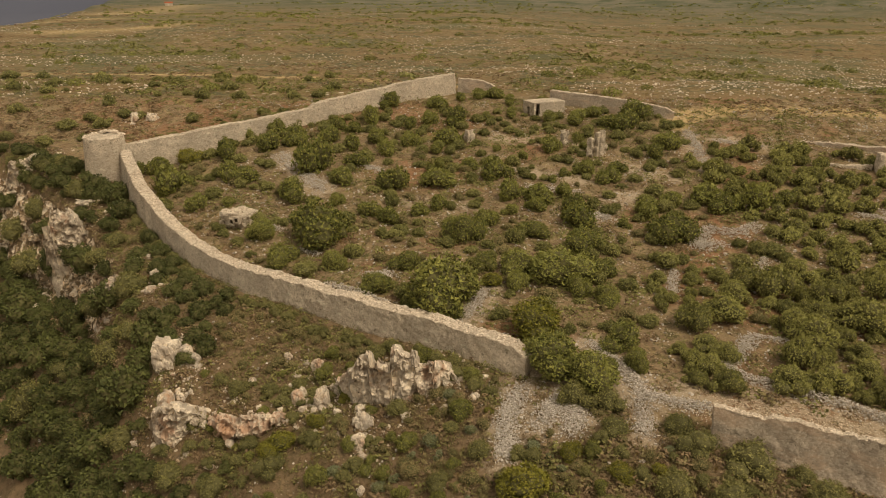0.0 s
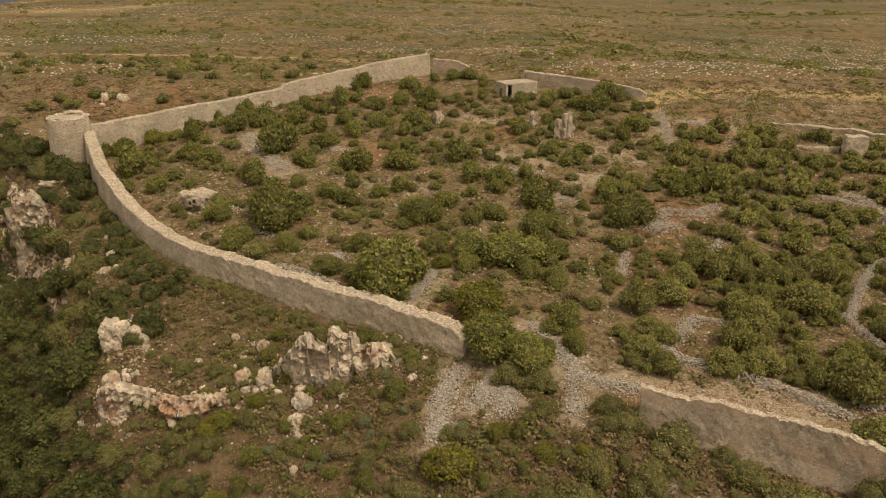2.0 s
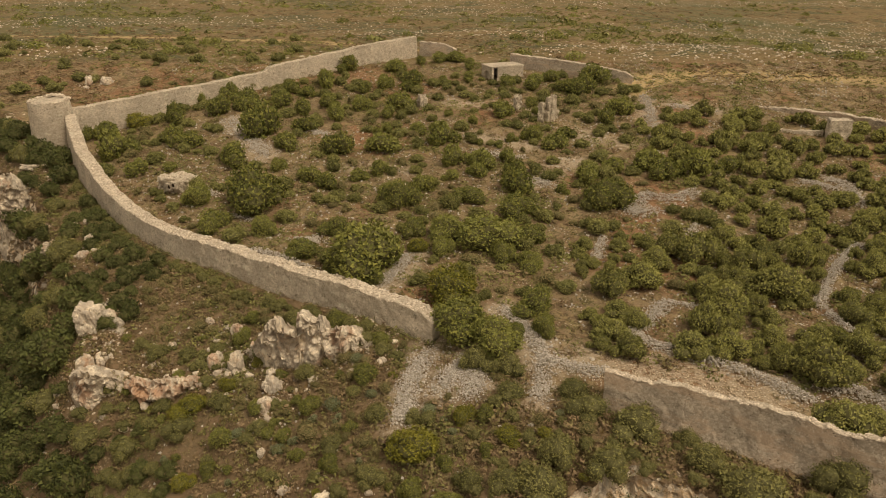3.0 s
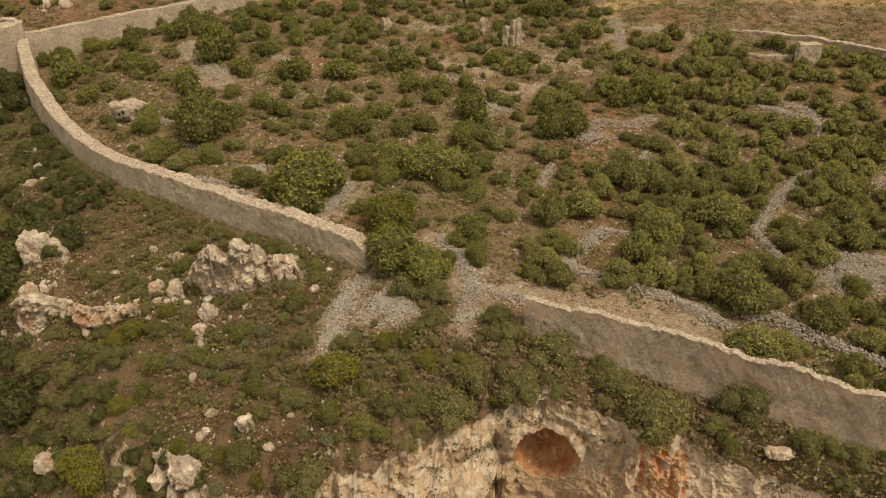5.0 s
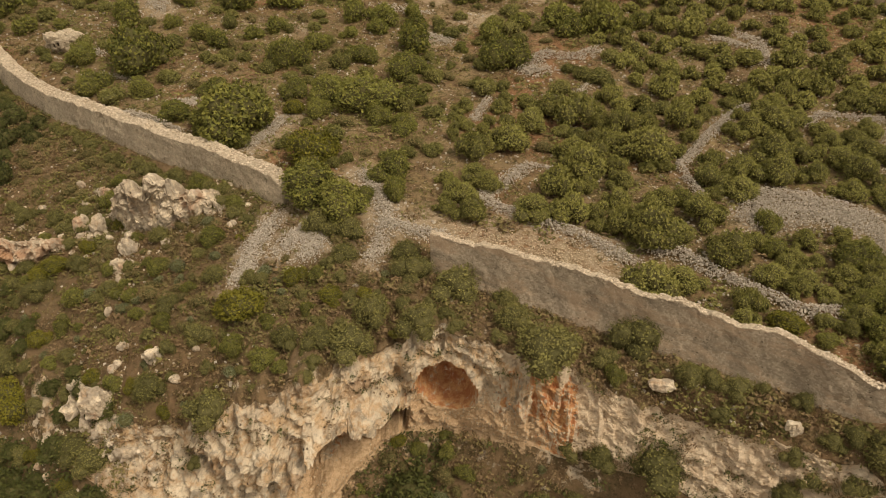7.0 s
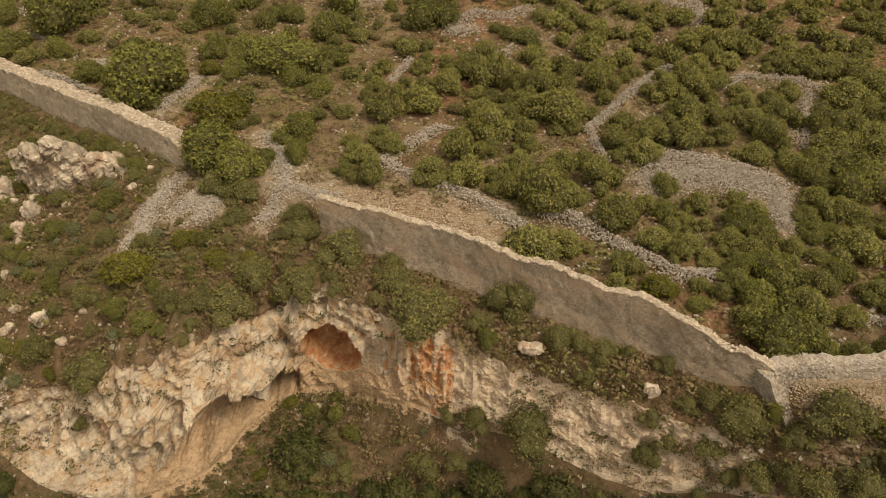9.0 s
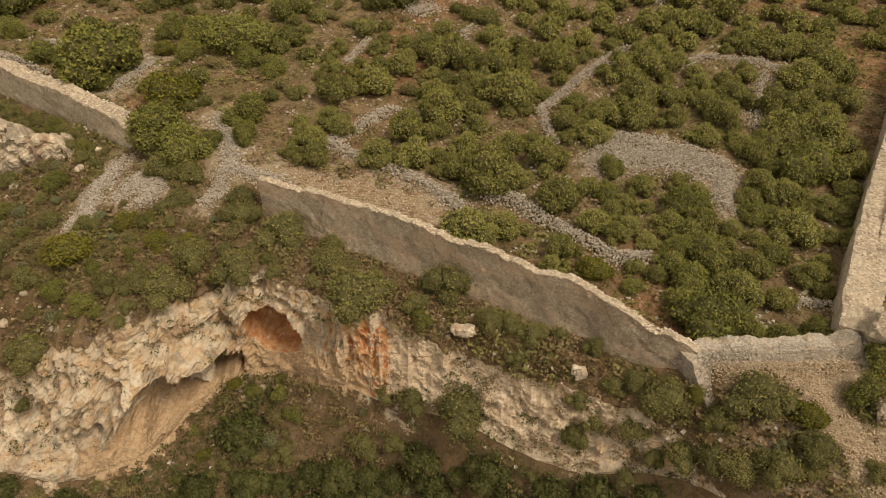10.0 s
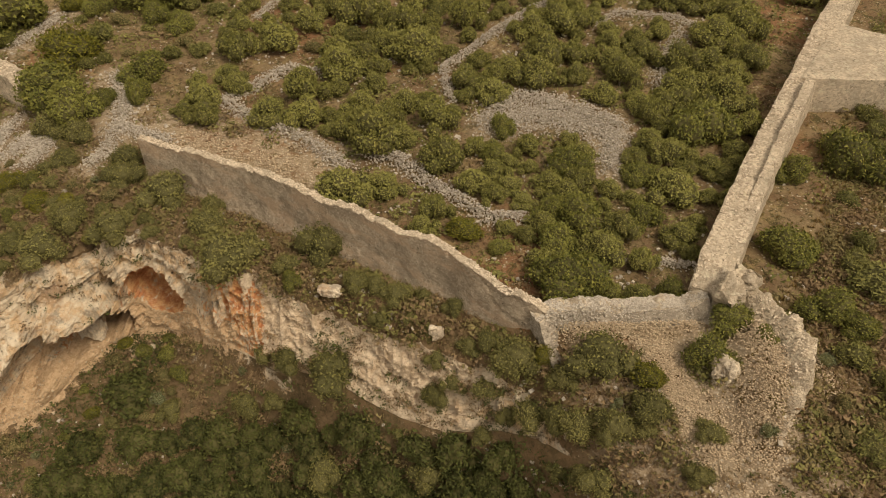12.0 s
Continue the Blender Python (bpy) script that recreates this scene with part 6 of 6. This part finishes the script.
def build_scrub():
    rng = np.random.default_rng(101)
    low = [clump(200 + i, 28, leaf=0.19) for i in range(6)]
    x, y = slope_places(38000, rng)
    thick = fbm(x * 0.12, y * 0.12, 2, 3) - 0.1 * (y > rim_y(x))
    stony = np.max([near_line(x, y, k[0], k[1] * 1.3) for k in HEAPS if k[0][0][1] < 62], axis=0)
    keep = (thick > rng.uniform(-2.4, 0.3, len(x))) & (stony < rng.uniform(0.1, 0.5, len(x)))
    x, y = x[keep], y[keep]
    green = fbm(x * 0.2, y * 0.2, 9, 2) + rng.normal(0, 0.5, len(x)) > 0.45 - 0.5 * (y < foot_y(x))
    shady = green & (y < foot_y(x))
    for sel, mat, name, text in ((green & ~shady, THICKET, "low_green_scrub", "low dull-green scrub covering the slope"), (shady, HOLM, "low_dark_scrub", "low dark-green scrub at the foot of the cliff"), (~green & (rng.uniform(size=len(x)) < 0.6), HEATH, "dry_heath", "brownish dry heath cushions covering the slope"), (None, BRUSH, "olive_heath", "dull olive heath cushions covering the slope")):
        sel = rest if sel is None else sel
        rest = ~(green | sel)
        scattered(name, low, x[sel], y[sel], surf(x[sel], y[sel]) - 0.05, 0.26 + 0.62 * rng.uniform(0, 1, sel.sum()) ** 2, mat, text, "scrub", rng, 0.95)
    # small plants rooted on the ledges of the cliff
    L = ledge_plants[0]
    green = rng.uniform(size=len(L)) < 0.45
    for sel, mat, name in ((green, HOLM, "ledge_shrubs"), (~green, HEATH, "ledge_heath")):
        scattered(name, low, L[sel, 0], L[sel, 1], L[sel, 2] - 0.05, rng.uniform(0.15, 0.6, sel.sum()), mat, "small shrubs rooted in cracks of the cliff", "scrub", rng, 0.9)
    # inside the walls
    m = 26000
    x, y = rng.uniform(-48, 112, m), rng.uniform(22, 150, m)
    edge = 60 + (y - 31) * 0.6
    wx = rng.uniform(-120, -20, 3500)
    wy = rng.uniform(112, 180, 3500)
    x, y, edge = np.concatenate([x, wx]), np.concatenate([y, wy]), np.concatenate([edge, np.full(3500, 1e3)])
    outer = np.arange(len(x)) >= m
    keep = (y > wall_y(x) + 2.4) & ((x < edge) | ((x > edge + 4.5) & (y < 75)))
    keep &= ~outer | (y > 121 + (x + 56) * 0.78)
    x, y = x[keep], y[keep]
    bare = np.max([near_line(x, y, k[0], k[1] * 1.2) for k in HEAPS], axis=0)
    keep = bare < 0.3
    x, y = x[keep], y[keep]
    kind = fbm(x * 0.15, y * 0.15, 5, 3) + rng.normal(0, 0.35, len(x))
    for sel, mat, name, text in ((kind > 0.1, OAK, "low_green_scrub", "low dark-green scrub between the shrubs"), ((kind <= 0.1) & (kind > -0.25), HEATH, "dry_heath", "brownish dry heath cushions between the shrubs"), ((kind <= -0.25) & (kind > -0.6), BRUSH, "olive_heath", "dull olive heath cushions between the shrubs")):
        scattered(name, low, x[sel], y[sel], surf(x[sel], y[sel]) - 0.05, 0.22 + 0.85 * rng.uniform(0, 1, sel.sum()) ** 2, mat, text, "scrub", rng, 0.8)
    # the open heath east of the fortress
    m = 10500
    x, y = rng.uniform(63, 100, m), rng.uniform(10, 72, m)
    keep = (x > 66.5 + (y - 31) * 0.62) & (fbm(x * 0.15, y * 0.15, 33, 3) > rng.uniform(-1.0, 0.5, m))
    x, y = x[keep], y[keep]
    kind = fbm(x * 0.2, y * 0.2, 35, 2) + rng.normal(0, 0.4, len(x))
    bushy = [clump(240 + i, 36, leaf=0.17) for i in range(5)]
    for sel, mat, name in ((kind > -0.1, BRUSH, "low_green_scrub"), (kind <= -0.1, HEATH, "dry_heath")):
        scattered(name, bushy, x[sel], y[sel], surf(x[sel], y[sel]) - 0.05, rng.uniform(0.25, 0.8, sel.sum()), mat, "brownish dry heath cushions east of the wall", "scrub", rng, 0.8)
    grass = [tuft(300 + i, 9) for i in range(5)]
    m = 9000
    x, y = rng.uniform(-50, 88, m), rng.uniform(24, 165, m)
    keep = (y > wall_y(x) + 1.6) & (fbm(x * 0.1, y * 0.1, 14, 3) > -0.1)
    x, y = x[keep], y[keep]
    sx, sy = slope_places(5000, rng)
    ex, ey = rng.uniform(62, 105, 13000), rng.uniform(12, 75, 13000)
    keep = ex > 65 + (ey - 31) * 0.62
    sx, sy = np.concatenate([sx, ex[keep]]), np.concatenate([sy, ey[keep]])
    x, y = np.concatenate([x, sx]), np.concatenate([y, sy])
    scattered("dry_grass", grass, x, y, surf(x, y) - 0.03, rng.uniform(0.18, 0.42, len(x)), STRAW, "tufts of dry straw-coloured grass", "grass", rng)
    # loose limestone
    m = 12000
    x, y = rng.uniform(-46, 84, m), rng.uniform(30, 150, m)
    keep = (y > wall_y(x) + 1.5) & (fbm(x * 0.13, y * 0.13, 21, 3) > -0.15)
    x, y = x[keep], y[keep]
    sx, sy = slope_places(4200, rng)
    keep = fbm(sx * 0.2, sy * 0.2, 25, 2) > 0.05
    x, y = np.concatenate([x, sx[keep]]), np.concatenate([y, sy[keep]])
    tagged(new("loose_stones", crest_stones("loose_stones", np.column_stack([x, y, surf(x, y) + 0.03]), 0.2, RUBBLE, rng, 0.7)), "pale limestone chips scattered over the ground", "stones", kind="stuff")


def build_plain():
    """Bushes and broken limestone over the open plain behind the fortress."""
    rng = np.random.default_rng(131)
    m = 27000
    y = 130 + 560 * rng.uniform(0, 1, m) ** 1.6
    x = rng.uniform(-0.75, 0.8, m) * (y + 40) + 18
    out = (y > 150) | (x < -56 + (y - 112) * 1.27 - 3) | (x > 58 + (y > 126) * 0)
    out &= ~((x > -56) & (x < 95) & (y < 140 + 18 * (x < 20)))
    x, y = x[out], y[out]
    stony = fbm(x * 0.014, y * 0.03, 40, 4) + 0.12 * rng.normal(size=len(x)) > 0.28
    tagged(new("plain_stones", crest_stones("plain_stones", np.column_stack([x[stony], y[stony], surf(x[stony], y[stony]) + 0.05]), 0.36, CREST, rng, 0.6)), "pale limestone blocks strewn over the plain", "stones", kind="stuff")
    low = [clump(400 + i, 24, leaf=0.26) for i in range(5)]
    green = ~stony & (fbm(x * 0.02, y * 0.03, 60, 3) + 0.3 * rng.normal(size=len(x)) > 0.28)
    scattered("plain_bushes", low, x[green], y[green], surf(x[green], y[green]) - 0.1, rng.uniform(0.5, 1.5, green.sum()) * (1 + (rng.uniform(size=green.sum()) > 0.95) * 0.9), OAK, "dark scattered bushes on the plain", "scrub", rng, 0.8)
    dry = ~stony & ~green
    scattered("plain_heath", low, x[dry], y[dry], surf(x[dry], y[dry]) - 0.1, rng.uniform(0.5, 1.3, dry.sum()), HEATH, "low brown heath on the plain", "scrub", rng, 0.5)


def build_far_grove():
    """The olive groves and scrub at the far edge of the plain."""
    rng = np.random.default_rng(151)
    low = [clump(500 + i, 46, leaf=0.24) for i in range(4)]
    m = 2600
    y = rng.uniform(430, 900, m)
    x = rng.uniform(-0.45, 0.85, m) * y
    keep = fbm(x * 0.01, y * 0.014, 70, 3) + 0.25 * rng.normal(size=m) > 0.0
    x, y = x[keep], y[keep]
    scattered("far_grove", low, x, y, surf(x, y) - 0.3, rng.uniform(1.2, 2.8, len(x)), MASTIC, "dark far olive groves at the edge of the plain", "trees", rng, 0.9)
    m = 130
    y = 150 + 300 * rng.uniform(0, 1, m) ** 1.3
    x = rng.uniform(-0.6, 0.7, m) * y
    scattered("plain_shrubs", [clump(520 + i, 260, leaf=0.1) for i in range(3)], x, y, surf(x, y) - 0.1, rng.uniform(1.1, 2.8, m), MASTIC, "single dark rounded shrubs dotted over the plain", "scrub", rng, 0.95)


build_scrub()
build_plain()
build_far_grove()
